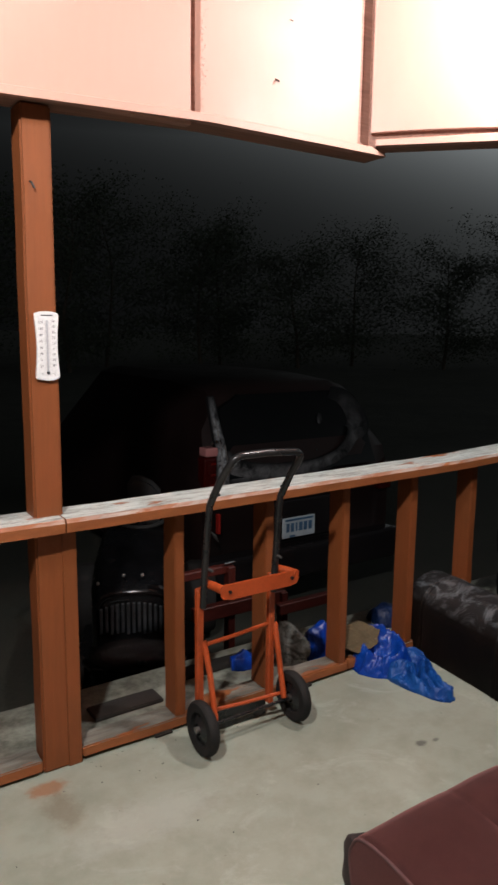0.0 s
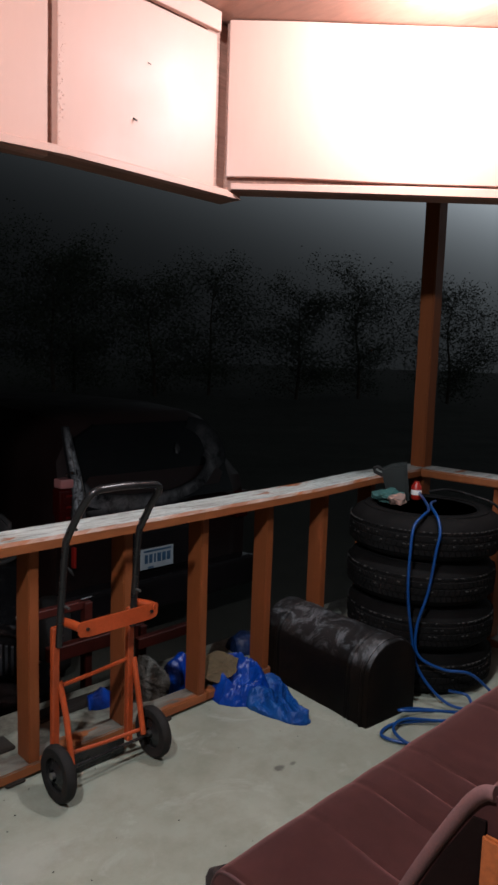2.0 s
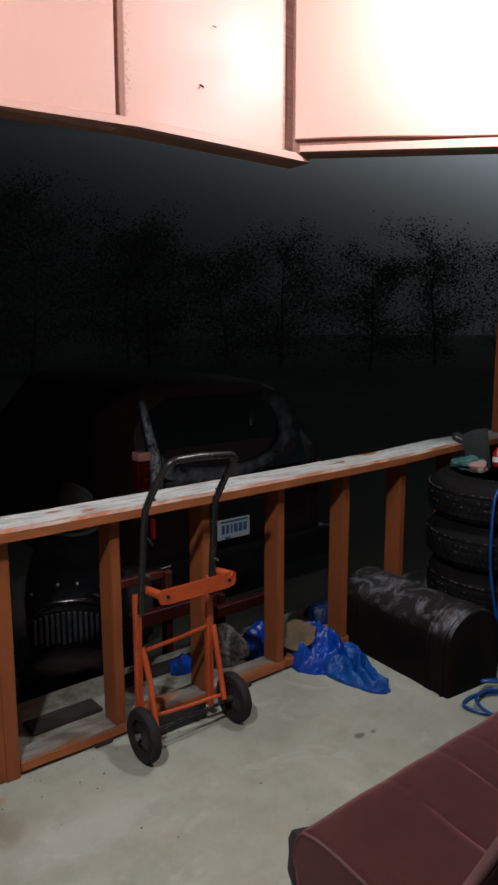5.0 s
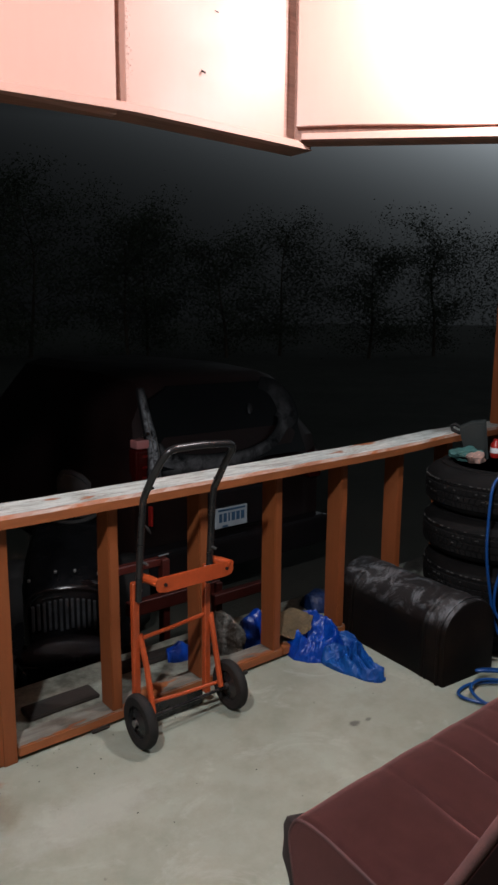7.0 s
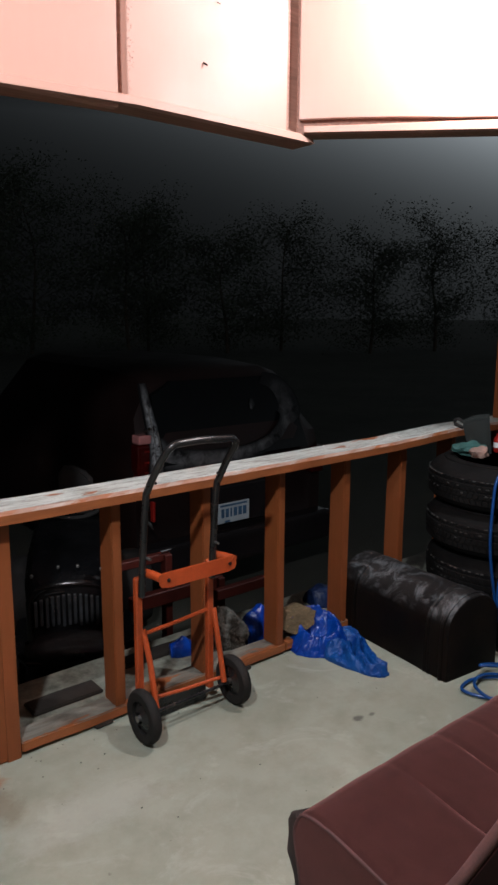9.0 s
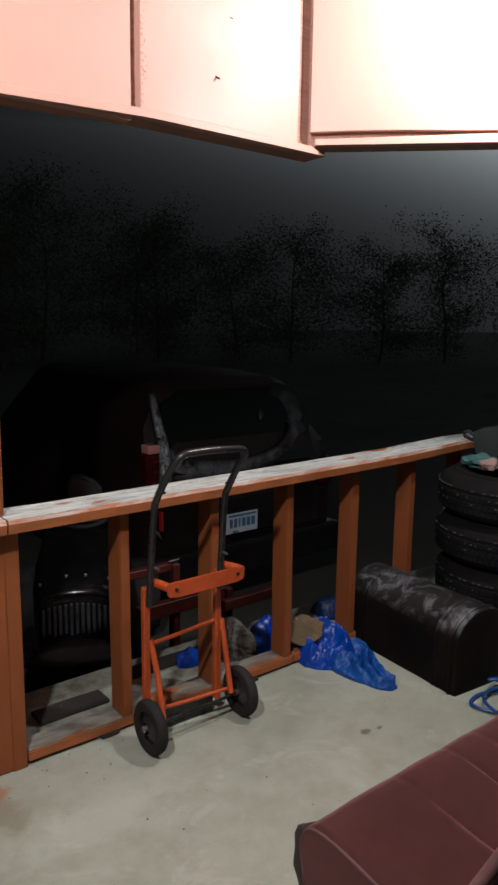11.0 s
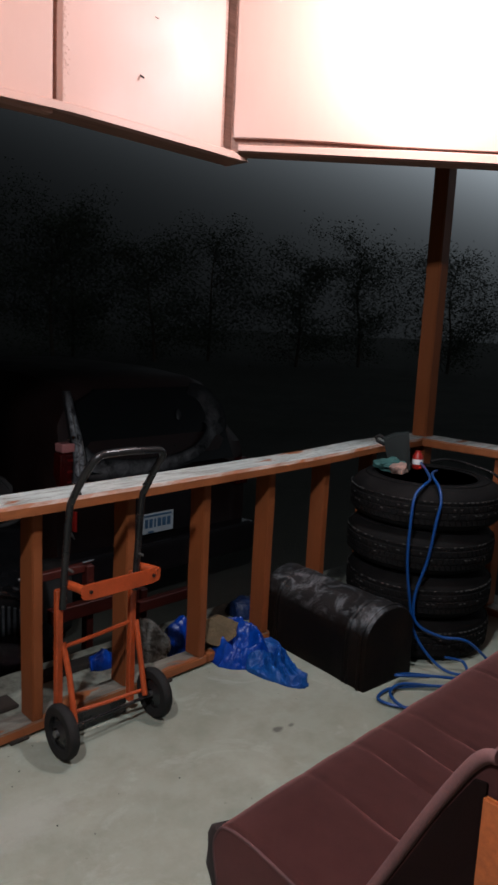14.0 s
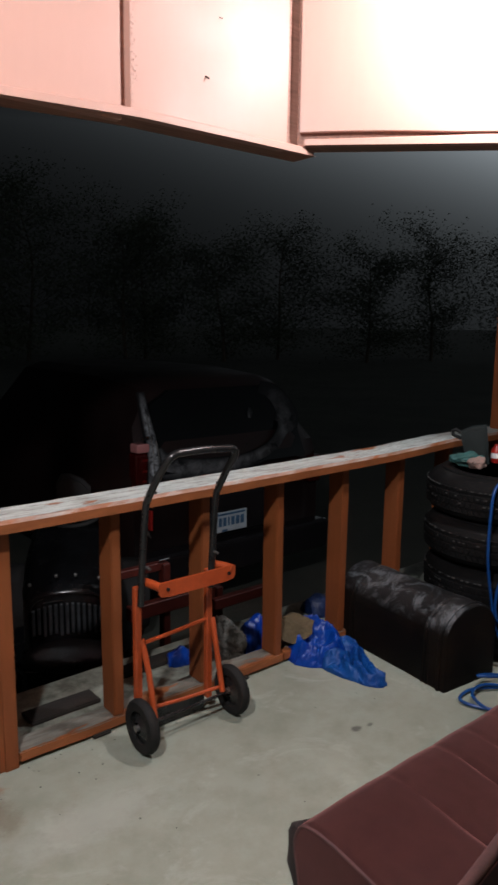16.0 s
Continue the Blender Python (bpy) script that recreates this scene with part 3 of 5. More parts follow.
def trim_strip(x0, x1, n, zf, h, y0, y1, tip=0.0):
    bm = bmesh.new()
    rings = []
    for i in range(n + 1):
        x = x0 + (x1 - x0) * i / n
        z, w = zf(x), 0.0012 * noise.noise(Vector((x * 9, 2, 2)))
        xe = x - tip * (i == n)
        rings.append([bm.verts.new(q) for q in ((x, y0 + w, z), (xe, y0 + w, z + h - 0.004), (xe, y0 + 0.004 + w, z + h), (xe, y1, z + h), (x, y1, z))])
    for a, b in zip(rings, rings[1:]):
        for k in range(5):
            bm.faces.new((a[k], a[(k + 1) % 5], b[(k + 1) % 5], b[k]))
    bm.faces.new(rings[0])
    bm.faces.new(rings[-1])
    return bm


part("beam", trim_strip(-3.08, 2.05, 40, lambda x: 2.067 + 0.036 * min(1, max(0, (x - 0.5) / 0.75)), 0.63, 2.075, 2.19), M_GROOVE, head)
part("bottom_trim", trim_strip(-3.08, 2.006, 40, lambda x: 2.054 + 0.036 * min(1, max(0, (x - 0.5) / 0.75)), 0.026, 2.020, 2.0395, 0.07), M_BOARD, head)
part("crown_strip", timber(-3.08, 2.016, 2.668, 1.876, 2.0395, 2.737, 0, 16, 0.001, 62, 0.002), M_BOARD, head)
for x, z, r in ((1.507, 2.272, 0.0032), (1.562, 2.47, 0.0014)):
    part("nail", tube([(x, 2.042, z), (x + 0.004, 2.026, z - 0.010)], r, 6), M_RIM, head)

rnd = random.Random(12)
bm = bmesh.new()
for k in range(150):
    z, x = rnd.uniform(2.10, 2.66), 1.219 + abs(rnd.gauss(0, 0.010))
    a, w, h = rnd.uniform(0, 3.1), rnd.uniform(0.001, 0.004), rnd.uniform(0.001, 0.003)
    c, sn = math.cos(a), math.sin(a)
    vs = [bm.verts.new((x + dx * c - dz * sn, 2.0405 - up, z + dx * sn + dz * c)) for dx, dz, up in ((-w, -h, 0), (w, -h, rnd.uniform(0.0005, 0.003)), (w, h, 0.001), (-w, h, 0))]
    bk = [bm.verts.new(v.co + Vector((0, 0.002, 0))) for v in vs]
    bm.faces.new(vs)
    for q in range(4):
        bm.faces.new((vs[q], vs[(q + 1) % 4], bk[(q + 1) % 4], bk[q]))
tagged(part("flaking_paint", bm, M_BOARD, head, "flaking paint along the board edge"), kind="stuff")

# ---- diagonal fascia across the corner ----
DIAG = Matrix.Translation((1.927, 2.04, 0)) @ Matrix.Rotation(radians(-45), 4, "Z")
dg = thing("wall_fascia", (2.5, 1.45, 2.12), "salmon-painted diagonal fascia with a warped panel", "wall", kind="structure")
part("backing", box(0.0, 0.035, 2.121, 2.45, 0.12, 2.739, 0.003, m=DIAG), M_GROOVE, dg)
bm = timber(0.010, 0.0, 2.166, 1.232, 0.020, 2.736, 0, 24, 0.001, 70, 0.002)
for v in bm.verts:
    if v.co.z < 2.35:
        v.co.z += -0.007 * max(0, v.co.x - 0.35) + 0.003 * math.sin(v.co.x * 7)
bmesh.ops.transform(bm, matrix=DIAG, verts=bm.verts[:])
part("panel", bm, M_BOARD, dg, "glossy warped salmon panel")
bm = timber(1.245, 0.0, 2.163, 2.44, 0.020, 2.736, 0, 24, 0.001, 71, 0.002)
bmesh.ops.transform(bm, matrix=DIAG, verts=bm.verts[:])
part("panel", bm, M_BOARD, dg, "glossy warped salmon panel")
bm = trim_strip(0.03, 2.44, 30, lambda x: 2.120, 0.022, -0.004, 0.034)
for v in bm.verts:
    if v.co.z > 2.136:
        v.co.z += 0.010 * min(1, max(0, (v.co.x - 0.1) / 0.6))
bmesh.ops.transform(bm, matrix=DIAG, verts=bm.verts[:])
part("bottom_trim", bm, M_BOARD, dg)

# ---- bulb holders on the ceiling ----
def ceiling_light(x, y):
    lamp = thing("ceiling_light", (x, y, 2.740), "white bulb holder on the salmon porch ceiling", "ceiling light", "porch lights")
    m = Matrix.Translation((x, y, 0))
    part("base", lathe([(0.055, 2.7395), (0.055, 2.728), (0.04, 2.722)], m, 24), M_WHITE, lamp, smooth=True)
    part("socket", lathe([(0.022, 2.723), (0.02, 2.712)], m, 20), M_WHITE, lamp, smooth=True)


for lx, ly in LAMPS:
    ceiling_light(lx, ly)

# ---- wall thermometer on the post ----
th = thing("thermometer", (0.7215, 2.099, 1.29), "white wall thermometer with two scales on the post", "thermometer")
out = []
for k in range(13):
    z = 1.294 + (1.482 - 1.294) * k / 12
    out.append((0.7215 + 0.0365 - 0.006 * math.sin(math.pi * k / 12), z))
out += [(0.7215 + 0.036 * math.cos(a), 1.482 + 0.009 * math.sin(a)) for a in (0.5, 1.0, math.pi / 2, 2.1, 2.6)]
out += [(1.443 - x, z) for x, z in reversed(out[:13])]
out += [(0.7215 - 0.036 * math.cos(a), 1.294 - 0.009 * math.sin(a)) for a in (0.5, 1.0, math.pi / 2, 2.1, 2.6)]
part("face", prism(out, "y", 2.088, 2.0985, 0.003), M_WHITE, th)
part("tube", tube([(0.7215, 2.0868, 1.312), (0.7215, 2.0868, 1.465)], 0.0028, 8), M_INKGREY, th, "grey glass tube")
part("bulb", lathe([(0.0006, -0.0052), (0.0045, -0.003), (0.0054, 0.0), (0.0045, 0.003), (0.0006, 0.0052)], Matrix.Translation((0.7215, 2.087, 1.309)), 12), M_INK, th, "dark bulb", True)
part("title_bar", box(0.704, 2.0868, 1.4775, 0.739, 2.0875, 1.4805, 0), M_INK, th)


def text_mesh(body, size, m):
    cu = bpy.data.curves.new("text", "FONT")
    cu.body, cu.size, cu.align_x, cu.align_y = body, size, "CENTER", "CENTER"
    ob = new("text", cu)
    bpy.context.view_layer.update()
    me = bpy.data.meshes.new_from_object(ob.evaluated_get(bpy.context.evaluated_depsgraph_get()))
    bpy.data.objects.remove(ob)
    bm = bmesh.new()
    bm.from_mesh(me)
    bmesh.ops.transform(bm, matrix=m, verts=bm.verts[:])
    return bm


def numeral(body, x, z, size=0.0105):
    part("numeral", text_mesh(body, size, pose(x, 2.0872, z, 90, 0, 0)), M_INK, th)


for k, s in enumerate(("120", "100", "80", "60", "40", "20", "0", "20")):
    numeral(s, 0.7025, 1.458 - 0.0186 * k)
for k, s in enumerate(("50", "40", "30", "20", "10", "0", "10", "20", "30")):
    numeral(s, 0.7405, 1.462 - 0.0164 * k)
numeral("°F", 0.7035, 1.304, 0.009)
numeral("°C", 0.7395, 1.304, 0.009)
for k in range(27):
    w = 0.0045 if k % 5 else 0.008
    part("tick", box(0.7185 - w, 2.0868, 1.3235 + 0.0052 * k, 0.7185, 2.0874, 1.3243 + 0.0052 * k, 0), M_INKGREY, th)
    part("tick", box(0.7245, 2.0868, 1.3235 + 0.0052 * k, 0.7245 + w, 2.0874, 1.3243 + 0.0052 * k, 0), M_INKGREY, th)

# ---- velvet sofa facing the rail ----
sofa = thing("sofa", (1.9, 0.6, 0), "dusky rose velvet sofa with piped seat and high back", "sofa")
SX0, SX1, SY = 0.945, 2.90, 0.945


def seat_mesh():
    """Upholstered seat: rolled front edge, soft crown, stitched channels across."""
    bm = bmesh.new()
    seams = (1.21, 1.392, 1.507, 1.62, 2.0)
    prof = [(SY - 0.045, 0.14), (SY - 0.03, 0.26), (SY - 0.008, 0.345), (SY, 0.385), (SY - 0.004, 0.415), (SY - 0.018, 0.437), (SY - 0.042, 0.449), (SY - 0.085, 0.453)]
    prof += [(SY - 0.085 - 0.033 * k, 0.453 - 0.0035 * k) for k in range(1, 12)]
    prof += [(0.46, 0.14)]
    n = 220
    rows = []
    for i in range(n + 1):
        x = SX0 + (SX1 - SX0) * i / n
        dip = sum((0.7, 1.15, 0.8, 0.45, 0.6)[k] * math.exp(-((x - s) / 0.007) ** 2) for k, s in enumerate(seams)) * 0.012
        dip += sum(math.exp(-((x - s) / 0.04) ** 2) for s in seams) * 0.0025
        row = []
        for k, (y, z) in enumerate(prof):
            w = 0.003 * noise.noise(Vector((x * 5, y * 6, z * 3))) + 0.002 * noise.noise(Vector((x * 23, y * 17, 1)))
            top = (min(1.0, 0.15 * (k - 5)) if 6 <= k else 0.12) if 3 <= k < len(prof) - 1 else 0.2
            ends = 0.0 if i else -0.006
            row.append(bm.verts.new((x, y + (0.004 * noise.noise(Vector((x * 9, 3, z * 8))) if k < 6 else 0), z - dip * top + w * top + ends)))
        rows.append(row)
    for a, b in zip(rows, rows[1:]):
        for k in range(len(prof)):
            bm.faces.new((a[k], b[k], b[(k + 1) % len(prof)], a[(k + 1) % len(prof)]))
    bm.faces.new(rows[0])
    bm.faces.new(rows[-1][::-1])
    return bm


part("seat", seat_mesh(), M_VELVET, sofa, smooth=True)
pp = smooth_path([(SX0 + 0.002, 0.56, 0.411), (SX0 + 0.002, 0.70, 0.428), (SX0 + 0.002, 0.84, 0.445), (SX0 + 0.002, SY - 0.040, 0.441), (SX0 + 0.002, SY - 0.016, 0.424), (SX0 + 0.002, SY - 0.003, 0.385), (SX0 + 0.002, SY - 0.012, 0.33), (SX0 + 0.002, SY - 0.04, 0.2)], 6)
part("piping", tube(pp, 0.004, 8), M_PIPED, sofa, smooth=True)
bm = bmesh.new()
rows = []
for i in range(90):
    x = SX0 + 0.015 + (SX1 - SX0 - 0.03) * (i / 89) ** 2
    f = -0.055 + (0.110 + 0.03 * noise.noise(Vector((x * 40, 1, 1)))) * math.exp(-((x - SX0) / 0.09) ** 2) * min(1.0, 0.40 + 0.60 * ((x - SX0 - 0.015) / 0.016) ** 0.5)
    rows.append([bm.verts.new((x, SY + f * s + 0.006, z)) for s, z in ((0.30, 0.404), (0.75, 0.392), (1.0, 0.368 + 0.006 * math.sin(x * 90)), (0.95, 0.335), (1.05, 0.300 + 0.008 * math.sin(x * 70)), (0.5, 0.262), (0.2, 0.24))] + [bm.verts.new((x, SY - 0.075, z)) for z in (0.24, 0.35)])
for a, b in zip(rows, rows[1:]):
    for k in range(9):
        bm.faces.new((a[k], b[k], b[(k + 1) % 9], a[(k + 1) % 9]))
bm.faces.new(rows[0])
bm.faces.new(rows[-1][::-1])
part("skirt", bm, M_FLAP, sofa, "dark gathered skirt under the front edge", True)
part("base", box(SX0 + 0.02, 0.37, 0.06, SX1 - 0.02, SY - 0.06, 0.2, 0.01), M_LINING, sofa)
for x in (SX0 + 0.06, SX1 - 0.11):
    for y in (0.42, SY - 0.13):
        part("leg", lathe([(0.02, 0.0), (0.028, 0.065)], Matrix.Translation((x + 0.025, y, 0)), 12), M_PLANK, sofa)
FRONT = [(0.630, 0.40), (0.595, 0.455), (0.553, 0.53), (0.515, 0.61), (0.478, 0.69), (0.444, 0.76), (0.415, 0.815), (0.396, 0.846), (0.380, 0.862), (0.366, 0.866)]
BACK = [(0.358, 0.855), (0.356, 0.80), (0.358, 0.60), (0.36, 0.20), (0.50, 0.20)]
bm = bmesh.new()
rows = []
for i in range(50):
    x = SX0 + 0.004 + (SX1 - SX0 - 0.008) * i / 49
    rows.append([bm.verts.new((x, y + 0.004 * noise.noise(Vector((x * 5, y * 9, z * 5))), z)) for y, z in FRONT + BACK])
nf = len(FRONT + BACK)
for a, b in zip(rows, rows[1:]):
    for k in range(nf):
        bm.faces.new((a[k], b[k], b[(k + 1) % nf], a[(k + 1) % nf]))
bm.faces.new(rows[0])
bm.faces.new(rows[-1][::-1])
part("backrest", bm, M_VELVET, sofa, smooth=True)
part("piping", tube(smooth_path([(SX0 + 0.006, y + 0.003, z + 0.002) for y, z in FRONT], 4), 0.011, 10), M_PIPE, sofa, "paler rolled edge of the backrest", True)
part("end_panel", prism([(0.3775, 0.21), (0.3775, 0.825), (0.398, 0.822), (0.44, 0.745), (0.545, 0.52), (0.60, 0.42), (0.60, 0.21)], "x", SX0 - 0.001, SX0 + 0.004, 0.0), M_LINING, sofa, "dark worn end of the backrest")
part("back_panel", timber(SX0 - 0.004, 0.318, 0.02, SX1, 0.3535, 0.815, 0, 12, 0.001, 80), M_PLY, sofa, "orange-painted plywood back")

part("back_panel", timber(SX0 - 0.014, 0.320, 0.02, SX0 - 0.002, 0.3765, 0.812, 2, 8, 0.0008, 81), M_PLY, sofa, "orange-painted plywood end strip")

# ---- hand truck ----
ht = thing("hand_truck", (1.35, 1.96, 0), "orange hand truck with black handle leaning at the rail", "hand truck")
for x, z1 in ((1.19, 0.565), (1.492, 0.565)):
    part("upright", box(x - 0.013, 1.988, 0.055, x + 0.013, 2.012, z1, 0.004), M_HT, ht)
part("handle", tube(smooth_path([(1.196, 1.985, 0.50), (1.198, 1.972, 0.66), (1.202, 1.955, 0.84), (1.205, 1.945, 0.88), (1.212, 1.895, 0.96), (1.222, 1.852, 1.020), (1.245, 1.84, 1.043), (1.285, 1.838, 1.047), (1.36, 1.837, 1.048), (1.445, 1.838, 1.043), (1.478, 1.84, 1.038), (1.498, 1.852, 1.016), (1.499, 1.895, 0.96), (1.497, 1.945, 0.88), (1.492, 1.955, 0.84), (1.492, 1.972, 0.66), (1.492, 1.985, 0.50)], 6), 0.0125, 12), M_TUBE, ht, "black bent tube handle", True)
for x in (1.208, 1.4915):
    part("bolt", tube([(x - 0.018, 1.925, 0.905), (x + 0.018, 1.925, 0.905)], 0.005, 8), M_TUBE, ht)
    part("bolt", tube([(x, 1.94, 0.64), (x, 1.975, 0.64)], 0.005, 8), M_STEEL, ht)
oc = [(1.228, 0.552), (1.238, 0.540), (1.27, 0.536), (1.52, 0.536), (1.548, 0.540), (1.556, 0.556), (1.553, 0.583), (1.545, 0.592), (1.24, 0.592), (1.228, 0.580)]
part("crossbar_plate", prism(oc, "y", 1.916, 1.923, 0.002), M_HT, ht)
for x in (1.262, 1.523):
    part("bolt", tube([(x, 1.910, 0.565), (x, 1.925, 0.565)], 0.006, 8), M_RIM, ht)
for xa, xb in ((1.236, 1.215), (1.546, 1.515)):
    part("stub", tube([(xa, 1.917, 0.575), ((xa + xb) / 2, 1.96, 0.578), (xb, 2.0, 0.578)], 0.0155, 12), M_HT, ht, smooth=True)
part("rung", tube([(1.195, 2.0, 0.352), (1.34, 1.996, 0.362), (1.49, 2.0, 0.372)], 0.0075, 8), M_HT, ht, smooth=True)
for xa, xb in ((1.205, 1.212), (1.508, 1.505)):
    part("strut", tube([(xa, 1.995, 0.372), (xb - 0.002, 1.96, 0.26), (xb, 1.925, 0.105)], 0.0105, 10), M_HT, ht, smooth=True)
part("lower_rung", tube([(1.19, 1.985, 0.112), (1.35, 1.96, 0.112), (1.508, 1.938, 0.118)], 0.007, 8), M_HT, ht, smooth=True)
part("axle", tube([(1.165, 1.92, 0.095), (1.55, 1.925, 0.095)], 0.006, 8), M_TUBE, ht)
part("toe_plate", box(1.205, 2.016, 0.004, 1.485, 2.088, 0.010, 0.002), M_TUBE, ht, "black folded toe plate")
part("toe_plate", box(1.205, 2.012, 0.004, 1.485, 2.017, 0.075, 0.002), M_TUBE, ht, "black folded toe plate")
R = 0.095
tyre_prof = [(0.056, -0.016), (0.072, -0.019), (0.086, -0.018), (R - 0.003, -0.012), (R, 0.0), (R - 0.003, 0.012), (0.086, 0.018), (0.072, 0.019), (0.056, 0.016), (0.056, -0.016)]
for x, y in ((1.160, 1.922), (1.553, 1.930)):
    m = pose(x, y, R, 0, 90, 0)
    wh = part("wheel", lathe(tyre_prof, m, 36), M_RUBBER, ht, "solid black rubber wheel", True)
    part("hub", lathe([(0.055, -0.006), (0.055, 0.006), (0.03, 0.012), (0.02, 0.02), (0.02, -0.02), (0.03, -0.012), (0.055, -0.006)], m, 28), M_TUBE, wh, smooth=True)
    part("axle_cap", lathe([(0.012, -0.028), (0.012, 0.028)], m, 14), M_STEEL, wh, "grey axle cap", True)

# ---- domed black trunk ----
TR = Matrix.Translation((2.304, 1.512, 0)) @ Matrix.Rotation(radians(-5.5), 4, "Z")
tk = thing("metal_trunk", (2.5, 1.75, 0), "black domed metal chest with rubbed grey crown on the floor", "trunk")
W, H, L = 0.320, 0.338, 0.655


def dome(off):
    o = [(off, 0.0), (off, H - W / 2 + 0.02)]
    o += [(W / 2 - (W / 2 - off) * math.cos(math.pi * k / 18), H - W / 2 + 0.02 + (W / 2 - 0.02 - off * 0.6) * math.sin(math.pi * k / 18)) for k in range(1, 18)]
    return o + [(W - off, H - W / 2 + 0.02), (W - off, 0.0)]


def dome_shell(stations, m):
    bm = bmesh.new()
    rows = []
    for y, off in stations:
        ring = []
        for u, v in dome(off):
            d = 0.0035 * noise.noise(Vector((u * 7, y * 7, v * 7)))
            ring.append(bm.verts.new(m @ Vector((u + d, y, max(0.0, v + d * (v > 0.02))))))
        rows.append(ring)
    n = len(rows[0])
    for a, b in zip(rows, rows[1:]):
        for k in range(n):
            bm.faces.new((a[k], b[k], b[(k + 1) % n], a[(k + 1) % n]))
    bm.faces.new(rows[0])
    bm.faces.new(rows[-1][::-1])
    return bm


st = [(0.03, 0.004)]
for c in (0.095, 0.118, 0.535, 0.558):
    st += [(c - 0.009, 0.004), (c - 0.004, 0.0), (c + 0.004, 0.0), (c + 0.009, 0.004)]
st += [(0.2, 0.004), (0.28, 0.004), (0.36, 0.004), (L, 0.004)]
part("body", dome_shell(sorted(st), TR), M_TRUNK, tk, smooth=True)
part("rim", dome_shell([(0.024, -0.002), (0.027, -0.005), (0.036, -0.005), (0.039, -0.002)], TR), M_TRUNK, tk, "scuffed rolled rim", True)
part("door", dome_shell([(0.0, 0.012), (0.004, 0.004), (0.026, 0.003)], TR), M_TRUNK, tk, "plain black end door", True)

# ---- stack of tyres ----
TC = (2.985, 1.705)


def tyre(z0, seed, rad=0.350, rimmed=False):
    """A used tyre lying flat, with shoulder blocks and grooves in the tread."""
    w, ri = 0.2, 0.185
    t = thing("tyre", (*TC, z0), "worn black car tyre lying flat in a stack", "tyre", "stacked tyres")
    m = Matrix.Translation((TC[0] + 0.012 * math.sin(seed * 2.3), TC[1] + 0.010 * math.cos(seed * 1.7), z0)) @ Matrix.Rotation(seed, 4, "Z")
    prof = [(ri, 0.035), (ri + 0.012, 0.022), (ri + 0.05, 0.004), (ri + 0.085, 0.0), (rad - 0.055, 0.006), (rad - 0.026, 0.020), (rad - 0.011, 0.042)]
    prof += [(rad - 0.006, z) for z in (0.07, 0.10, 0.13)]
    prof += [(rad - 0.014, 0.152), (rad - 0.032, 0.177), (rad - 0.064, 0.194), (ri + 0.085, 0.2), (ri + 0.05, 0.196), (ri + 0.012, 0.178), (ri, 0.165), (ri + 0.02, 0.15), (rad - 0.03, 0.13), (rad - 0.03, 0.07), (ri + 0.02, 0.05), (ri, 0.035)]
    part("casing", lathe(prof, m, 56), M_TYRE, t, smooth=True)
    bm = bmesh.new()
    n = 84
    for k in range(n):
        a = 2 * math.pi * k / n
        for row, (za, zb, sh) in enumerate(((0.040, 0.066, 0.0), (0.070, 0.098, 0.35), (0.102, 0.130, 0.0), (0.134, 0.150, 0.35))):
            a0, a1 = a + sh * 0.05, a + sh * 0.05 + 2 * math.pi / n * 0.80
            sk = 0.018 if row % 2 else -0.018
            inn = rad - 0.016 if row in (0, 3) else rad - 0.008
            rt = rad - 0.005 if row in (0, 3) else rad - 0.002
            vs = []
            for rr in (inn, rt):
                zi, zo = (za + 0.003, zb - 0.003) if rr == rt else (za, zb)
                vs += [bm.verts.new(m @ Vector((rr * math.cos(q), rr * math.sin(q), z))) for q, z in ((a0, zi), (a1, zi), (a1 + sk, zo), (a0 + sk, zo))]
            for f in ((4, 5, 6, 7), (0, 1, 5, 4), (1, 2, 6, 5), (2, 3, 7, 6), (3, 0, 4, 7)):
                bm.faces.new([vs[i] for i in f])
    tagged(part("tread", bm, M_TYRE, t), kind="stuff")
    bm = bmesh.new()
    pick = random.Random(int(seed * 100))
    for k in range(n):
        for zz, lift in ((0.147, 0.0022), (0.118, 0.0), (0.088, 0.0)):
            if pick.random() < (0.6 if lift else 0.3):
                a0 = 2 * math.pi * (k + pick.uniform(0, 0.4)) / n
                a1 = a0 + 2 * math.pi / n * pick.uniform(0.3, 0.6)
                h = pick.uniform(0.0015, 0.003)
                vs = [bm.verts.new(m @ Vector(((rad - 0.002 - lift + dr) * math.cos(q), (rad - 0.002 - lift + dr) * math.sin(q), zz + dz))) for dr in (-0.004, 0.0015) for q, dz in ((a0, -h), (a1, -h), (a1, h), (a0, h))]
                for f in ((4, 5, 6, 7), (0, 1, 5, 4), (1, 2, 6, 5), (2, 3, 7, 6), (3, 0, 4, 7)):
                    bm.faces.new([vs[i] for i in f])
    tagged(part("scuffed_edges", bm, M_SCUFF, t, "pale scuffed block edges"), kind="stuff")
    bm = bmesh.new()
    for rr in (ri + 0.055, ri + 0.1):
        lathe([(rr, 0.195), (rr + 0.002, 0.2015), (rr + 0.005, 0.2015), (rr + 0.007, 0.195)], m, 48, bm)
    part("sidewall_ridge", bm, M_TYRE, t, smooth=True)
    if rimmed:
        part("wheel_disc", lathe([(ri + 0.004, 0.150), (ri - 0.004, 0.162), (ri - 0.016, 0.150), (ri - 0.024, 0.105), (0.10, 0.118), (0.07, 0.098), (0.03, 0.102), (0.03, 0.085), (ri, 0.085), (ri + 0.004, 0.150)], m, 40), M_DISC, t, "dull steel wheel still in the tyre", True)


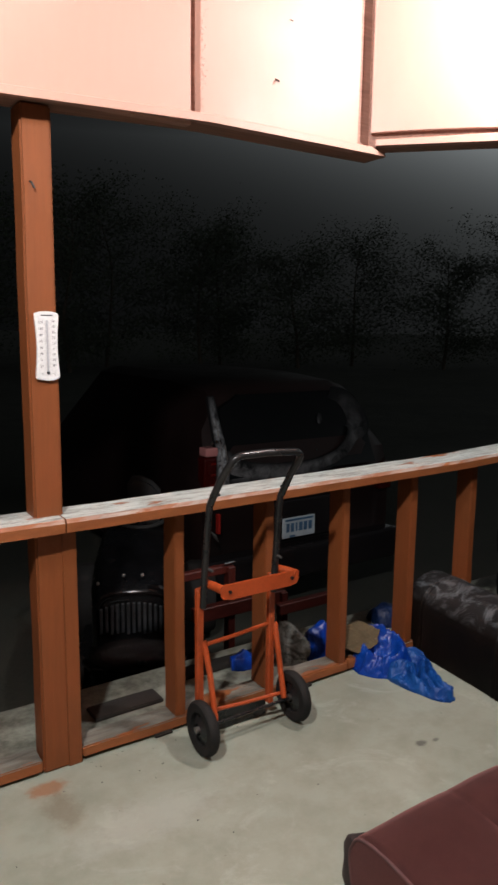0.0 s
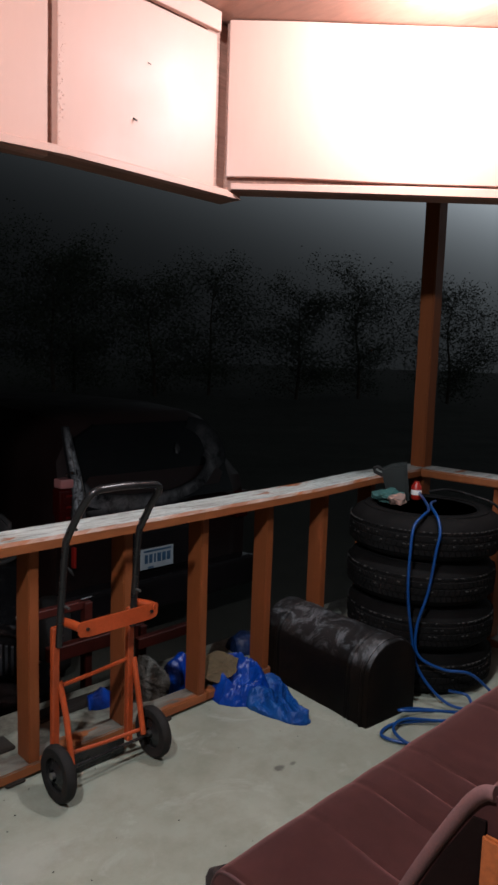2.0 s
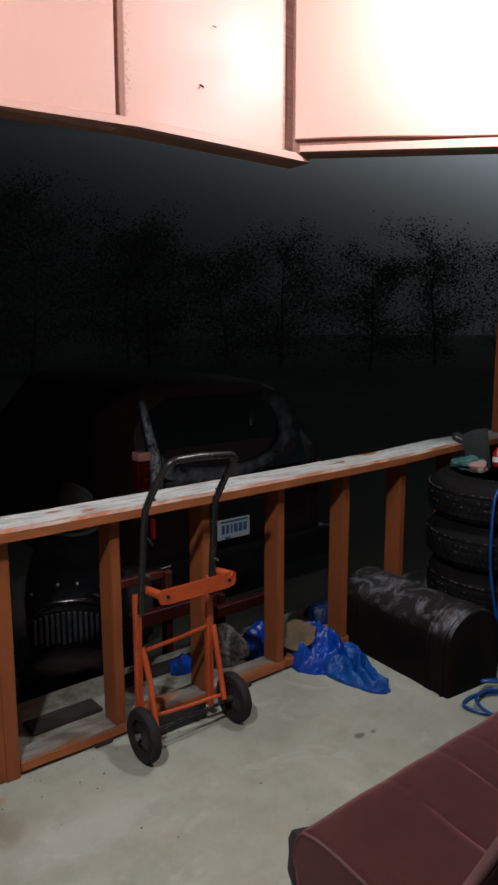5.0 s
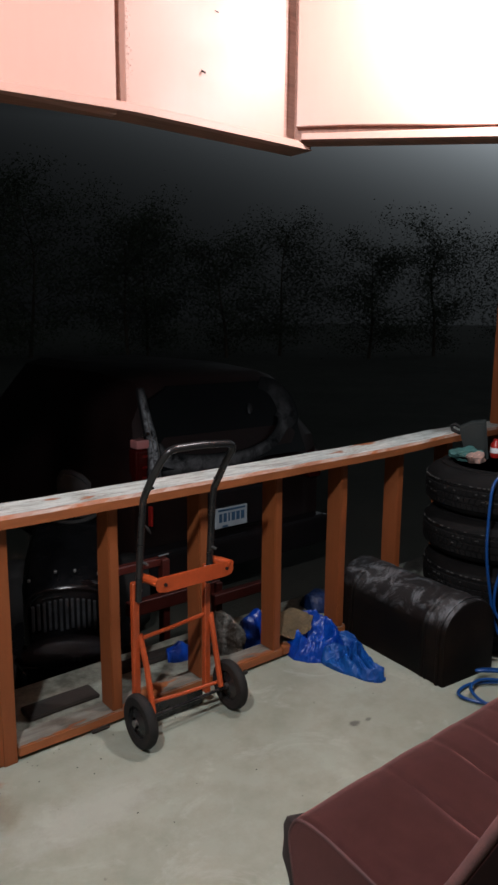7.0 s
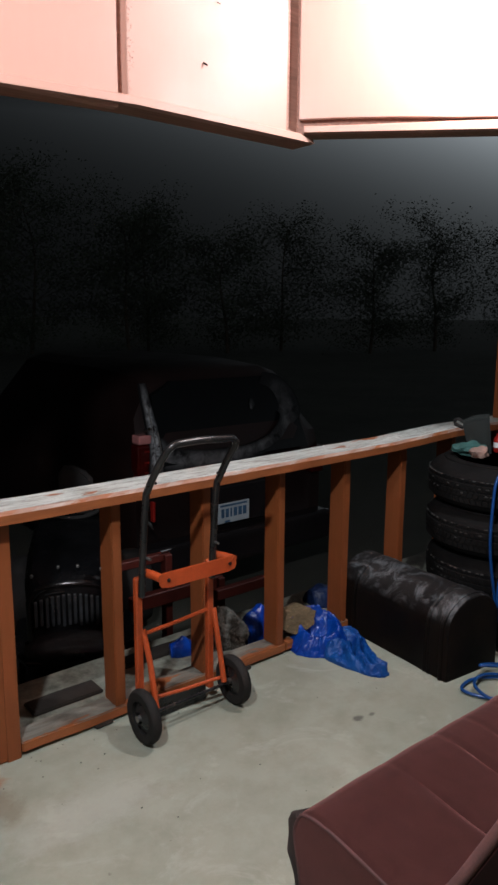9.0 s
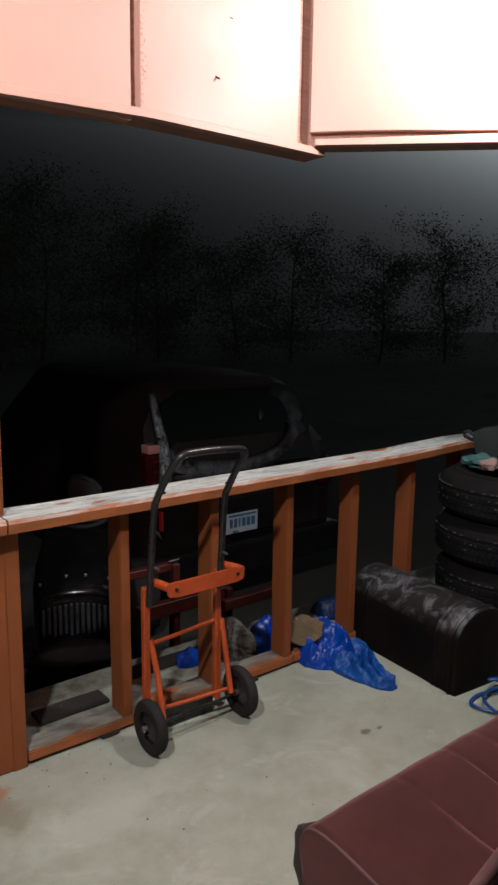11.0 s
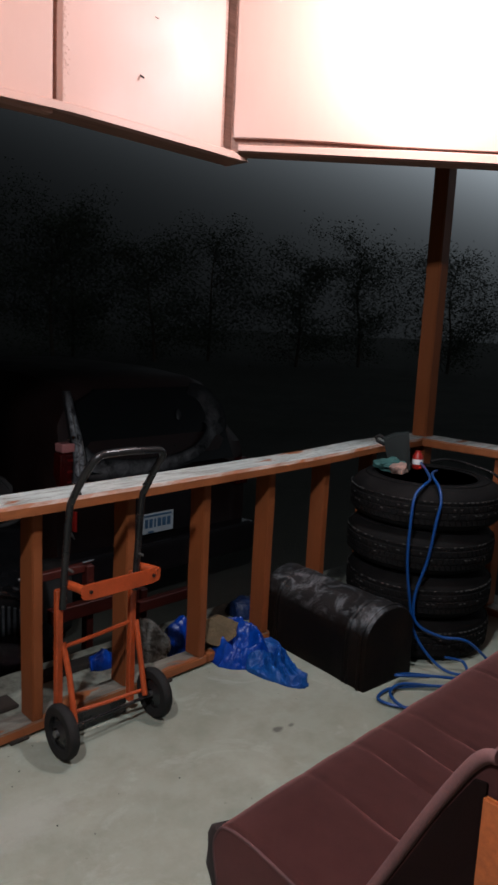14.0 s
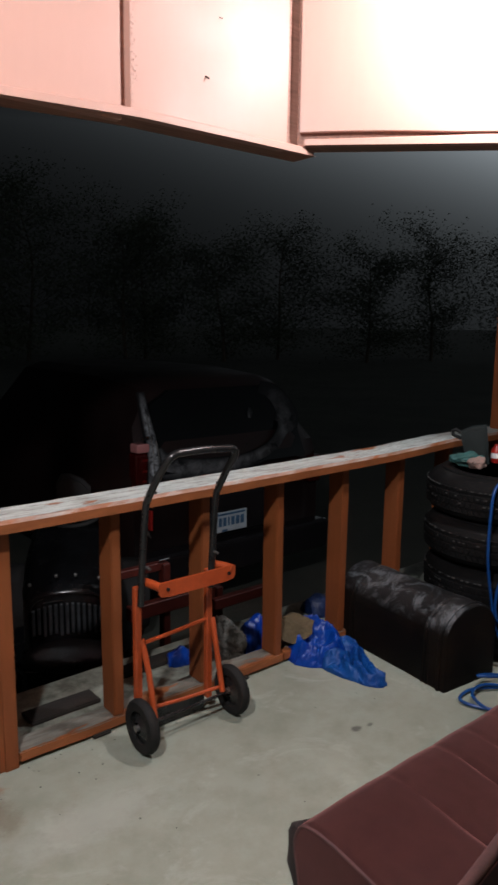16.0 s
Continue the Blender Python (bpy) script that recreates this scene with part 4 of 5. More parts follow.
for k in range(4):
    tyre(0.203 * k, 0.7 + 1.9 * k, (0.350, 0.347, 0.350, 0.362)[k], k == 3)


def lump(name, centre, size, mat, seed, rough=0.35, label="", category="", flat=0.0, kind="", sub=4, freq=3.0):
    """An irregular solid lump resting on its support."""
    bm = bmesh.new()
    bmesh.ops.create_icosphere(bm, subdivisions=sub, radius=1)
    for v in bm.verts:
        d = v.co.normalized()
        k = 1 + rough * noise.noise(d * freq * 0.5 + Vector((seed, 0, seed))) + rough * 0.55 * abs(noise.noise(d * freq + Vector((0, seed, 0)))) + rough * 0.25 * noise.noise(d * freq * 3 + Vector((seed, seed, 0)))
        v.co = d * k
    zmin = min(v.co.z for v in bm.verts)
    cut = zmin + flat * 2
    for v in bm.verts:
        z = max(v.co.z, cut) - cut
        v.co = Vector((centre[0] + v.co.x * size[0], centre[1] + v.co.y * size[1], centre[2] + z * size[2] * 0.55))
    return solo(name, bm, mat, label, category, kind=kind, smooth=True, at=(centre[0], centre[1], centre[2]))


# ---- odds and ends on the top tyre ----
TZ = 0.203 * 3 + 0.2
case = thing("tool_case", (3.06, 1.86, TZ), "dark green plastic tool case leaning on the tyres", "tool case")
CM = pose(3.018, 1.896, TZ - 0.012, 0, 0, -57.7)
part("body", prism([(-0.030, 0.0), (0.072, 0.0), (0.050, 0.196), (-0.02, 0.184), (-0.072, 0.158), (-0.060, 0.105)], "y", -0.028, 0.028, 0.007, m=CM), M_CASE, case)
part("lid", prism([(-0.018, 0.012), (0.060, 0.010), (0.042, 0.176), (-0.016, 0.166), (-0.056, 0.142), (-0.046, 0.104)], "y", -0.033, -0.027, 0.003, m=CM), M_CASE, case)
part("handle", tube([CM @ Vector(q) for q in ((-0.068, 0.0, 0.152), (-0.095, 0.0, 0.166), (-0.108, 0.0, 0.158), (-0.104, 0.0, 0.138), (-0.064, 0.0, 0.122))], 0.009, 8), M_RUBBER, case, "black end grip", True)
lump("crumpled_cloth", (2.925, 1.875, TZ - 0.002), (0.085, 0.06, 0.06), M_TEAL, 4, 0.4, "crumpled teal cloth on the tyre", "cloth", 0.2, sub=4, freq=2.6)
lump("crumpled_cloth", (2.90, 1.805, TZ - 0.002), (0.045, 0.035, 0.05), M_PINK, 9, 0.4, "crumpled pale pink cloth on the tyre", "cloth", 0.2, sub=4, freq=2.6)
can = thing("spray_bottle", (3.10, 1.825, TZ), "small red plastic bottle on the tyre", "bottle")
part("body", lathe([(0.022, TZ - 0.004), (0.026, TZ + 0.003), (0.026, TZ + 0.06), (0.014, TZ + 0.078), (0.014, TZ + 0.086)], Matrix.Translation((3.10, 1.825, 0)), 24), M_RED, can, smooth=True)
part("label_band", lathe([(0.0265, TZ + 0.02), (0.0265, TZ + 0.045)], Matrix.Translation((3.10, 1.825, 0)), 24), M_WHITE, can, "pale label band", True)

# ---- blue air hose ----
hose = thing("hose", (2.65, 1.45, 0), "blue rubber air hose draped over stacked tyres and floor", "hose")
part("line", tube(smooth_path([(3.09, 1.80, TZ + 0.03), (2.94, 1.68, TZ + 0.03), (2.80, 1.575, TZ + 0.022), (2.70, 1.545, TZ + 0.012), (2.652, 1.552, 0.785), (2.632, 1.552, 0.70), (2.624, 1.548, 0.50), (2.640, 1.530, 0.32), (2.655, 1.500, 0.17), (2.685, 1.43, 0.07), (2.72, 1.35, 0.02), (2.80, 1.24, 0.012), (2.78, 1.10, 0.012), (2.60, 1.12, 0.012), (2.45, 1.20, 0.012), (2.325, 1.33, 0.012), (2.30, 1.43, 0.012), (2.40, 1.45, 0.012), (2.50, 1.39, 0.014), (2.62, 1.28, 0.02)], 9), 0.0064, 10), M_HOSE, hose, smooth=True)
part("line", tube(smooth_path([(3.02, 1.67, TZ + 0.02), (2.90, 1.62, TZ + 0.034), (2.80, 1.563, TZ + 0.038), (2.735, 1.49, TZ + 0.008), (2.712, 1.462, 0.76), (2.700, 1.468, 0.68), (2.690, 1.488, 0.50), (2.652, 1.512, 0.34), (2.652, 1.495, 0.22), (2.72, 1.41, 0.165), (2.80, 1.32, 0.15), (2.90, 1.24, 0.04), (2.86, 1.12, 0.014), (2.70, 1.20, 0.014), (2.56, 1.33, 0.02), (2.45, 1.42, 0.03), (2.35, 1.41, 0.03), (2.315, 1.33, 0.02), (2.35, 1.23, 0.014), (2.48, 1.12, 0.012)], 9), 0.0064, 10), M_HOSE, hose, smooth=True)
part("line", tube(smooth_path([(3.08, 1.74, TZ + 0.05), (3.18, 1.70, TZ + 0.055), (3.26, 1.60, TZ + 0.03), (3.31, 1.48, TZ - 0.03), (3.30, 1.42, 0.55)], 9), 0.0065, 8), M_TUBE, hose, "thin dark air line", True)
part("loop", tube(smooth_path([(2.64, 1.40, 0.012), (2.55, 1.45, 0.03), (2.47, 1.46, 0.045), (2.58, 1.36, 0.045), (2.70, 1.27, 0.035), (2.80, 1.33, 0.05), (2.76, 1.40, 0.06)], 9), 0.0064, 10), M_HOSE, hose, smooth=True)


# ---- tarpaulin and rubble at the foot of the studs ----
def sheet_lump(spine, widths, heights, n=70, mcount=26, seed=1, fold=0.03):
    """A crumpled sheet lying along a spine on the floor: folds, a ragged hem and a closed underside."""
    bm = bmesh.new()
    pts = smooth_path(spine, n // (len(spine) - 1))
    n = len(pts)
    top, low = [], []
    for i, p in enumerate(pts):
        t = i / (n - 1) * (len(widths) - 1)
        k = min(int(t), len(widths) - 2)
        w = widths[k] + (widths[k + 1] - widths[k]) * (t - k)
        h = heights[k] + (heights[k + 1] - heights[k]) * (t - k)
        d = (pts[min(i + 1, n - 1)] - pts[max(i - 1, 0)])
        d.z = 0
        d.normalize()
        s = Vector((-d.y, d.x, 0))
        ra, rb = [], []
        for j in range(mcount + 1):
            u = 2 * j / mcount - 1
            hem = 1 + 0.22 * noise.noise(Vector((i * 0.14, u > 0, seed)))
            q = p + s * (u * w * hem)
            prof = max(0.0, 1 - abs(u) ** 2.2)
            f = 0.0
            for ang, den in ((0.3, 7.0), (1.15, 9.5), (1.9, 12.0), (2.7, 8.0), (0.75, 19.0), (2.3, 23.0)):
                ph = (q.x * math.cos(ang + seed) + q.y * math.sin(ang + seed)) * den + 0.9 * noise.noise(Vector((q.x * 7, q.y * 7, ang + seed)))
                f += abs((ph % 1.0) - 0.5) * 2 * (7.0 / den) * 0.55
            f = fold * f
            z = h * prof * (0.75 + 0.5 * noise.noise(Vector((q.x * 6, q.y * 6, seed + 9)))) + f * (0.35 + prof) + 0.004
            ra.append(bm.verts.new((q.x, q.y, p.z + max(0.004, z))))
            rb.append(bm.verts.new((q.x, q.y, p.z + 0.001)))
        top.append(ra)
        low.append(rb)
    for i in range(n - 1):
        for j in range(mcount):
            bm.faces.new((top[i][j], top[i + 1][j], top[i + 1][j + 1], top[i][j + 1]))
            bm.faces.new((low[i][j], low[i][j + 1], low[i + 1][j + 1], low[i + 1][j]))
    for i in range(n - 1):
        bm.faces.new((top[i][0], low[i][0], low[i + 1][0], top[i + 1][0]))
        bm.faces.new((top[i][-1], top[i + 1][-1], low[i + 1][-1], low[i][-1]))
    for e in (0, -1):
        for j in range(mcount):
            bm.faces.new((top[e][j], top[e][j + 1], low[e][j + 1], low[e][j]))
    return bm


tarp = thing("tarpaulin", (2.15, 1.9, 0), "crumpled bright blue tarpaulin on the concrete floor", "tarpaulin")


def pouch(c, reach, seed):
    """Bunched plastic round a hollow: a fat crumpled rim, higher at the back, tucked under at the floor."""
    bm = bmesh.new()
    nr, na = 26, 110
    rows = []
    for i in range(nr + 1):
        s = i / nr
        row = []
        for k in range(na):
            a = 2 * math.pi * k / na
            d = Vector((math.cos(a), math.sin(a), 0))
            tall = 0.122 + 0.045 * max(-1, min(1, d.x * 0.55 + d.y * 0.85))
            rad = reach * (1 + 0.13 * math.cos(2 * (a + 0.75)) + 0.10 * noise.noise(d * 1.8 + Vector((seed, 0, 0))))
            cr = 1 - abs(math.sin(a * 5.5 + 2.2 * noise.noise(d * 2.5 + Vector((0, seed, s * 1.5)))))
            cr += 0.6 * (1 - abs(math.sin(a * 13 + 5 * s + 2.5 * noise.noise(d * 3 + Vector((seed, 4, s * 2))))))
            big = noise.noise(Vector((d.x * s * 2.4, d.y * s * 2.4, seed + 3)))
            up = 0.30 + 0.70 * math.sin(math.pi * min(1, s * 0.78 + 0.12)) ** 1.3 if s < 0.92 else 0.0
            edge = math.sqrt(max(0.0, 1 - max(0.0, (s - 0.55) / 0.45) ** 2))
            z = tall * (0.28 + 0.72 * math.exp(-((s - 0.56) / 0.30) ** 2)) * edge * (1 + 0.14 * big) - 0.009 * cr * edge * s
            w = rad * (s ** 0.85) * (1 - 0.05 * cr * s)
            row.append(bm.verts.new((c[0] + d.x * w, c[1] + d.y * w, max(0.003, z))))
        rows.append(row)
    for p, q in zip(rows, rows[1:]):
        for k in range(na):
            bm.faces.new((p[k], q[k], q[(k + 1) % na], p[(k + 1) % na]))
    bm.faces.new(rows[0])
    low = [bm.verts.new((v.co.x, v.co.y, 0.001)) for v in rows[-1]]
    for k in range(na):
        bm.faces.new((rows[-1][k], low[k], low[(k + 1) % na], rows[-1][(k + 1) % na]))
    bm.faces.new(low)
    bmesh.ops.remove_doubles(bm, verts=bm.verts[:], dist=0.0002)
    return bm


def drape(left, right, lift, seed, n=90, mc=60):
    """A loose sheet on the floor between two edge lines, pleated lengthwise, the pleats dying out to the tip."""
    bm = bmesh.new()
    pa, pb = smooth_path(left, n // (len(left) - 1)), smooth_path(right, n // (len(right) - 1))
    n = min(len(pa), len(pb))
    top, low = [], []
    for i in range(n):
        s = i / (n - 1)
        ra, rb = [], []
        for j in range(mc + 1):
            u = j / mc
            q = pa[i].lerp(pb[i], u)
            q = q + Vector((0.010 * noise.noise(Vector((s * 5, u * 3, seed))), 0.012 * noise.noise(Vector((s * 4, u * 4, seed + 5))), 0))
            side = min(1.0, u * 7, (1 - u) * 7, (1 - s) * 9)
            wob = 1.1 * noise.noise(Vector((s * 2.2, u * 1.5, seed + 2)))
            pl = abs(math.sin(math.pi * (u * 2.7 + 0.25 + wob))) ** 0.8
            pl2 = abs(math.sin(math.pi * (u * 6.0 + s * 2.5 + 1.4 * wob)))
            pl3 = 0.5 + 0.5 * noise.noise(Vector((s * 9, u * 7, seed + 7)))
            z = (lift * (1 - 0.72 * s) * (0.25 + 0.75 * pl) + 0.010 * pl2 + 0.012 * pl3) * (0.22 + 0.78 * side) + 0.004
            ra.append(bm.verts.new((q.x, q.y, z)))
            rb.append(bm.verts.new((q.x, q.y, 0.001)))
        top.append(ra)
        low.append(rb)
    for i in range(n - 1):
        for j in range(mc):
            bm.faces.new((top[i][j], top[i + 1][j], top[i + 1][j + 1], top[i][j + 1]))
            bm.faces.new((low[i][j], low[i][j + 1], low[i + 1][j + 1], low[i + 1][j]))
        bm.faces.new((top[i][0], low[i][0], low[i + 1][0], top[i + 1][0]))
        bm.faces.new((top[i][-1], top[i + 1][-1], low[i + 1][-1], low[i][-1]))
    for e in (0, -1):
        for j in range(mc):
            bm.faces.new((top[e][j], top[e][j + 1], low[e][j + 1], low[e][j]))
    return bm


def crumple(bm, amount, freq, seed):
    """Sharp random creases pressed into a sheet, none where it meets the floor."""
    for v in bm.verts:
        if v.co.z > 0.012:
            c = v.co * freq + Vector((seed, 0, seed))
            r = 1 - 2 * abs(noise.noise(c)) + 0.6 * (1 - 2 * abs(noise.noise(c * 2.1)))
            v.co.z += amount * (r - 0.8)
            v.co.x += amount * 0.7 * noise.noise(c * 1.3 + Vector((9, 0, 0)))
            v.co.y += amount * 0.7 * noise.noise(c * 1.3 + Vector((0, 9, 0)))
            v.co.z = max(v.co.z, 0.006)
    return bm


part("gathered_end", crumple(pouch((2.128, 2.055), 0.132, 3), 0.009, 17.0, 2), M_TARP, tarp, smooth=True)
part("tail", crumple(drape([(2.075, 1.965, 0), (2.072, 1.90, 0), (2.088, 1.80, 0), (2.118, 1.72, 0), (2.150, 1.690, 0)], [(2.285, 2.045, 0), (2.325, 1.965, 0), (2.240, 1.85, 0), (2.200, 1.74, 0), (2.180, 1.695, 0)], 0.060, 7), 0.009, 15.0, 6), M_TARPIN, tarp, "paler inner side of the sheet", True)


def broken_block(at, size, turn, seed, rough, cuts, jag=0.0):
    """A split block: a box with planes knocked off its corners, worn edges and a rough, in places jagged, skin."""
    bm = bmesh.new()
    bmesh.ops.create_cube(bm, size=1)
    bmesh.ops.subdivide_edges(bm, edges=bm.edges[:], cuts=14, use_grid_fill=True)
    for co, no in cuts:
        nrm = Vector(no).normalized()
        for v in bm.verts:
            over = (v.co - Vector(co)).dot(nrm)
            if over > 0:
                v.co -= nrm * over
    m = Matrix.Translation(at) @ turn
    for v in bm.verts:
        c = v.co * 3.0 + Vector((seed, seed * 0.7, 0))
        k = rough * (noise.noise(c) + 0.6 * noise.noise(c * 2.7) + 0.35 * noise.noise(c * 6.1))
        step = jag * (abs((v.co.z * 5.0 + 1.2 * noise.noise(c)) % 1.0 - 0.5) + 0.9 * noise.noise(c * 2.2 + Vector((0, 0, 7))))
        v.co = v.co * (1 + k + step)
        v.co = m @ Vector((v.co.x * size[0], v.co.y * size[1], v.co.z * size[2]))
    return bm


solo("stone", broken_block((2.066, 2.140, 0.120), (0.150, 0.085, 0.135), pose(0, 0, 0, -28, 24, -38), 5, 0.05, (((0.3, 0, -0.25), (1, 0, -0.8)), ((-0.35, 0, 0.3), (-1, 0, 1.0)), ((0, -0.3, 0.35), (0.2, -1, 1)))), M_ROCK, "angular brown stone lying in the blue tarpaulin", "stone", at=(2.066, 2.140, 0.05))
solo("rubble", broken_block((1.825, 2.30, 0.082), (0.135, 0.085, 0.175), pose(0, 0, 0, 4, 9, -30), 6, 0.05, (((0.2, 0, 0.30), (0.6, 0.1, 1)), ((-0.3, -0.2, 0.2), (-1, -0.7, 0.8))), 0.13), M_GREY, "grey jagged lump of broken concrete beside the studs", "rubble", at=(1.825, 2.30, 0.0))
solo("rubble", broken_block((1.72, 2.34, 0.028), (0.085, 0.06, 0.055), pose(0, 0, 0, 0, 5, 20), 16, 0.12, (((0.2, 0, 0.3), (0.7, 0.2, 1)),), 0.15), M_GREY, "grey broken rubble beside the stud wall", "rubble", at=(1.72, 2.34, 0.0))
solo("tarpaulin", sheet_lump([(1.90, 2.30, 0), (1.97, 2.28, 0), (2.05, 2.30, 0)], [0.05, 0.07, 0.05], [0.11, 0.15, 0.07], 50, 22, 12, 0.02), M_TARP, "blue tarpaulin scrap on the outer slab", "tarpaulin", smooth=True, at=(1.97, 2.28, 0))
solo("tarpaulin", sheet_lump([(1.57, 2.40, 0), (1.62, 2.38, 0), (1.68, 2.40, 0)], [0.03, 0.04, 0.03], [0.04, 0.06, 0.02], 40, 16, 15, 0.02), M_TARP, "blue tarpaulin scrap on the outer slab", "tarpaulin", smooth=True, at=(1.62, 2.38, 0))
# This bundle takes the blue with shade painted in.
solo("tarpaulin", sheet_lump([(2.42, 2.42, 0), (2.52, 2.40, 0), (2.64, 2.44, 0)], [0.06, 0.09, 0.05], [0.07, 0.09, 0.04], 50, 22, 18, 0.02), M_TARPDIM, "blue tarpaulin bundle on the outer slab, shade painted into its colour", "tarpaulin", smooth=True, at=(2.52, 2.40, 0))
solo("plank", timber(0.92, 2.30, 0.0, 1.20, 2.40, 0.016, 0, 6, 0.002, 90), M_PLANK, "short dark weathered plank on the slab", "plank", at=(1.05, 2.35, 0))
solo("plank", timber(1.35, 2.40, 0.0, 1.80, 2.47, 0.025, 0, 6, 0.002, 91), M_PLANK, "short dark weathered plank on the slab", "plank", at=(1.6, 2.43, 0))

# ---- lawn tractor outside ----
mw = thing("lawn_tractor", (1.35, 3.3, GROUND), "black lawn tractor with finned grille parked outside", "lawn tractor")
MM = Matrix.Translation((1.38, 2.98, 0)) @ Matrix.Rotation(radians(-27), 4, "Z")


def mloc(pts):
    return [MM @ Vector(q) for q in pts]


bm = bmesh.new()
rings = []
for y, w, z0, z1 in ((0.0, 0.17, -0.10, 0.17), (0.03, 0.20, -0.12, 0.215), (0.12, 0.215, -0.14, 0.245), (0.4, 0.225, -0.16, 0.29), (0.75, 0.22, -0.16, 0.32)):
    rings.append([bm.verts.new(MM @ Vector(q)) for q in ((-w, y, z0), (-w, y, z1 - 0.07), (-w * 0.8, y, z1 - 0.015), (0, y, z1), (w * 0.8, y, z1 - 0.015), (w, y, z1 - 0.07), (w, y, z0))])
for a, b in zip(rings, rings[1:]):
    for k in range(7):
        bm.faces.new((a[k], b[k], b[(k + 1) % 7], a[(k + 1) % 7]))
bm.faces.new(rings[0])
bm.faces.new(rings[-1][::-1])
bmesh.ops.bevel(bm, geom=bm.edges[:], offset=0.012, segments=2, affect="EDGES")
part("hood", bm, M_MOWER, mw, smooth=True)
for k in range(13):
    x = -0.156 + 0.026 * k
    part("grille_fin", box(x - 0.0075, -0.016, -0.012 + 0.006 * math.sin(k * 2.1), x + 0.0065, 0.004, 0.142 - 0.0008 * (k - 6) ** 2, 0.003, m=MM), M_FIN, mw)
# Chrome arc and dash stand in for highlights on the hood; no headlights built.
part("hood_glint", tube(mloc([(-0.09 + 0.078 * math.cos(a), -0.018, 0.105 + 0.070 * math.sin(a)) for a in (1.75, 2.0, 2.25, 2.5, 2.75, 3.0)]), [0.001, 0.0025, 0.003, 0.003, 0.002, 0.001], 6), M_CHROME, mw, "thin chrome arc added for a hood highlight", True)
part("grille_glint", tube(mloc([(-0.11, -0.016, 0.150), (-0.07, -0.019, 0.158), (-0.02, -0.020, 0.161)]), 0.003, 6), M_CHROME, mw, "chrome strip added for a highlight over the grille", True)
# Chrome chips put on the guard as glints.
for x, z in ((-0.19, -0.04), (0.03, -0.10), (0.055, -0.104)):
    part("guard_glint", lathe([(0.002, -0.008), (0.009, -0.006), (0.011, 0.004)], MM @ pose(x, -0.146 + 1.1 * x * x, z, 90), 10), M_CHROME, mw, "chrome chip added for a glint", True)
part("bumper", tube(mloc([(-0.24, 0.03, -0.17), (-0.2, -0.04, -0.175), (0.0, -0.07, -0.18), (0.2, -0.04, -0.175), (0.24, 0.03, -0.17)]), 0.02, 10), M_MOWER, mw, smooth=True)
part("hood_edge", tube(mloc(smooth_path([(-0.185, -0.004, 0.02), (-0.182, -0.010, 0.10), (-0.15, -0.012, 0.165), (-0.09, -0.010, 0.185), (0.0, -0.010, 0.190), (0.09, -0.010, 0.185), (0.15, -0.012, 0.165), (0.182, -0.010, 0.10)], 5)), 0.006, 8), M_GLOSS, mw, smooth=True)
bm = bmesh.new()
bmesh.ops.create_uvsphere(bm, u_segments=32, v_segments=16, radius=1)
for v in bm.verts:
    d = 1 + 0.05 * noise.noise(v.co * 3.0)
    v.co = MM @ Vector((v.co.x * 0.215 * d, -0.055 + v.co.y * 0.085 * d, -0.105 + v.co.z * 0.080 * d))
part("front_guard", bm, M_GLOSS, mw, "glossy black rounded guard", True)
# Steel chips added along the hood to sparkle.
for k, (x, y, z) in enumerate(((-0.17, 0.02, 0.235), (-0.05, 0.05, 0.262), (0.04, 0.06, 0.258), (0.15, 0.05, 0.240))):
    part("hood_spark", box(x - 0.007, y - 0.014, z - 0.008, x + 0.007, y + 0.004, z + 0.006, 0.003, m=MM), M_STEEL, mw, "steel chip added for a sparkle on the hood")
part("deck", box(-0.36, 0.35, -0.50, 0.36, 0.95, -0.36, 0.04, m=MM, segs=3), M_MOWER, mw)
part("chassis", box(-0.18, 0.05, -0.38, 0.18, 1.35, -0.14, 0.02, m=MM), M_MOWER, mw)
part("seat", box(-0.2, 1.1, 0.02, 0.2, 1.5, 0.12, 0.04, m=MM, segs=3), M_MOWER, mw)
part("seat_back", prism([(-0.11, 0.10), (0.10, 0.10), (0.11, 0.36), (0.06, 0.415), (-0.02, 0.455), (-0.08, 0.455), (-0.115, 0.40)], "y", 1.45, 1.53, 0.025, m=MM), M_SEAT, mw, "dull grey seat back", True)
part("steering_column", tube(mloc([(0, 0.72, 0.28), (0, 0.80, 0.36)]), 0.02, 10), M_MOWER, mw)
part("steering_wheel", tube(mloc([(0.17 * math.cos(a), 0.82 + 0.13 * math.sin(a), 0.365 + 0.05 * math.sin(a)) for a in [2 * math.pi * k / 24 for k in range(25)]]), 0.013, 8), M_RUBBER, mw, smooth=True)
for x, y, r, w in ((-0.33, 0.18, 0.19, 0.14), (0.33, 0.18, 0.19, 0.14), (-0.36, 1.3, 0.25, 0.22), (0.36, 1.3, 0.25, 0.22)):
    m = MM @ pose(x, y, GROUND + 0.02 + r, 0, 90, 0)
    wq = part("wheel", lathe([(r * 0.55, -w / 2), (r * 0.85, -w / 2), (r, -w / 4), (r, w / 4), (r * 0.85, w / 2), (r * 0.55, w / 2), (r * 0.55, -w / 2)], m, 30), M_RUBBER, mw, smooth=True)
    part("rim", lathe([(r * 0.54, -w * 0.3), (r * 0.2, -w * 0.1), (r * 0.2, w * 0.1), (r * 0.54, w * 0.3), (r * 0.54, -w * 0.3)], m, 24), M_STEEL, wq, smooth=True)

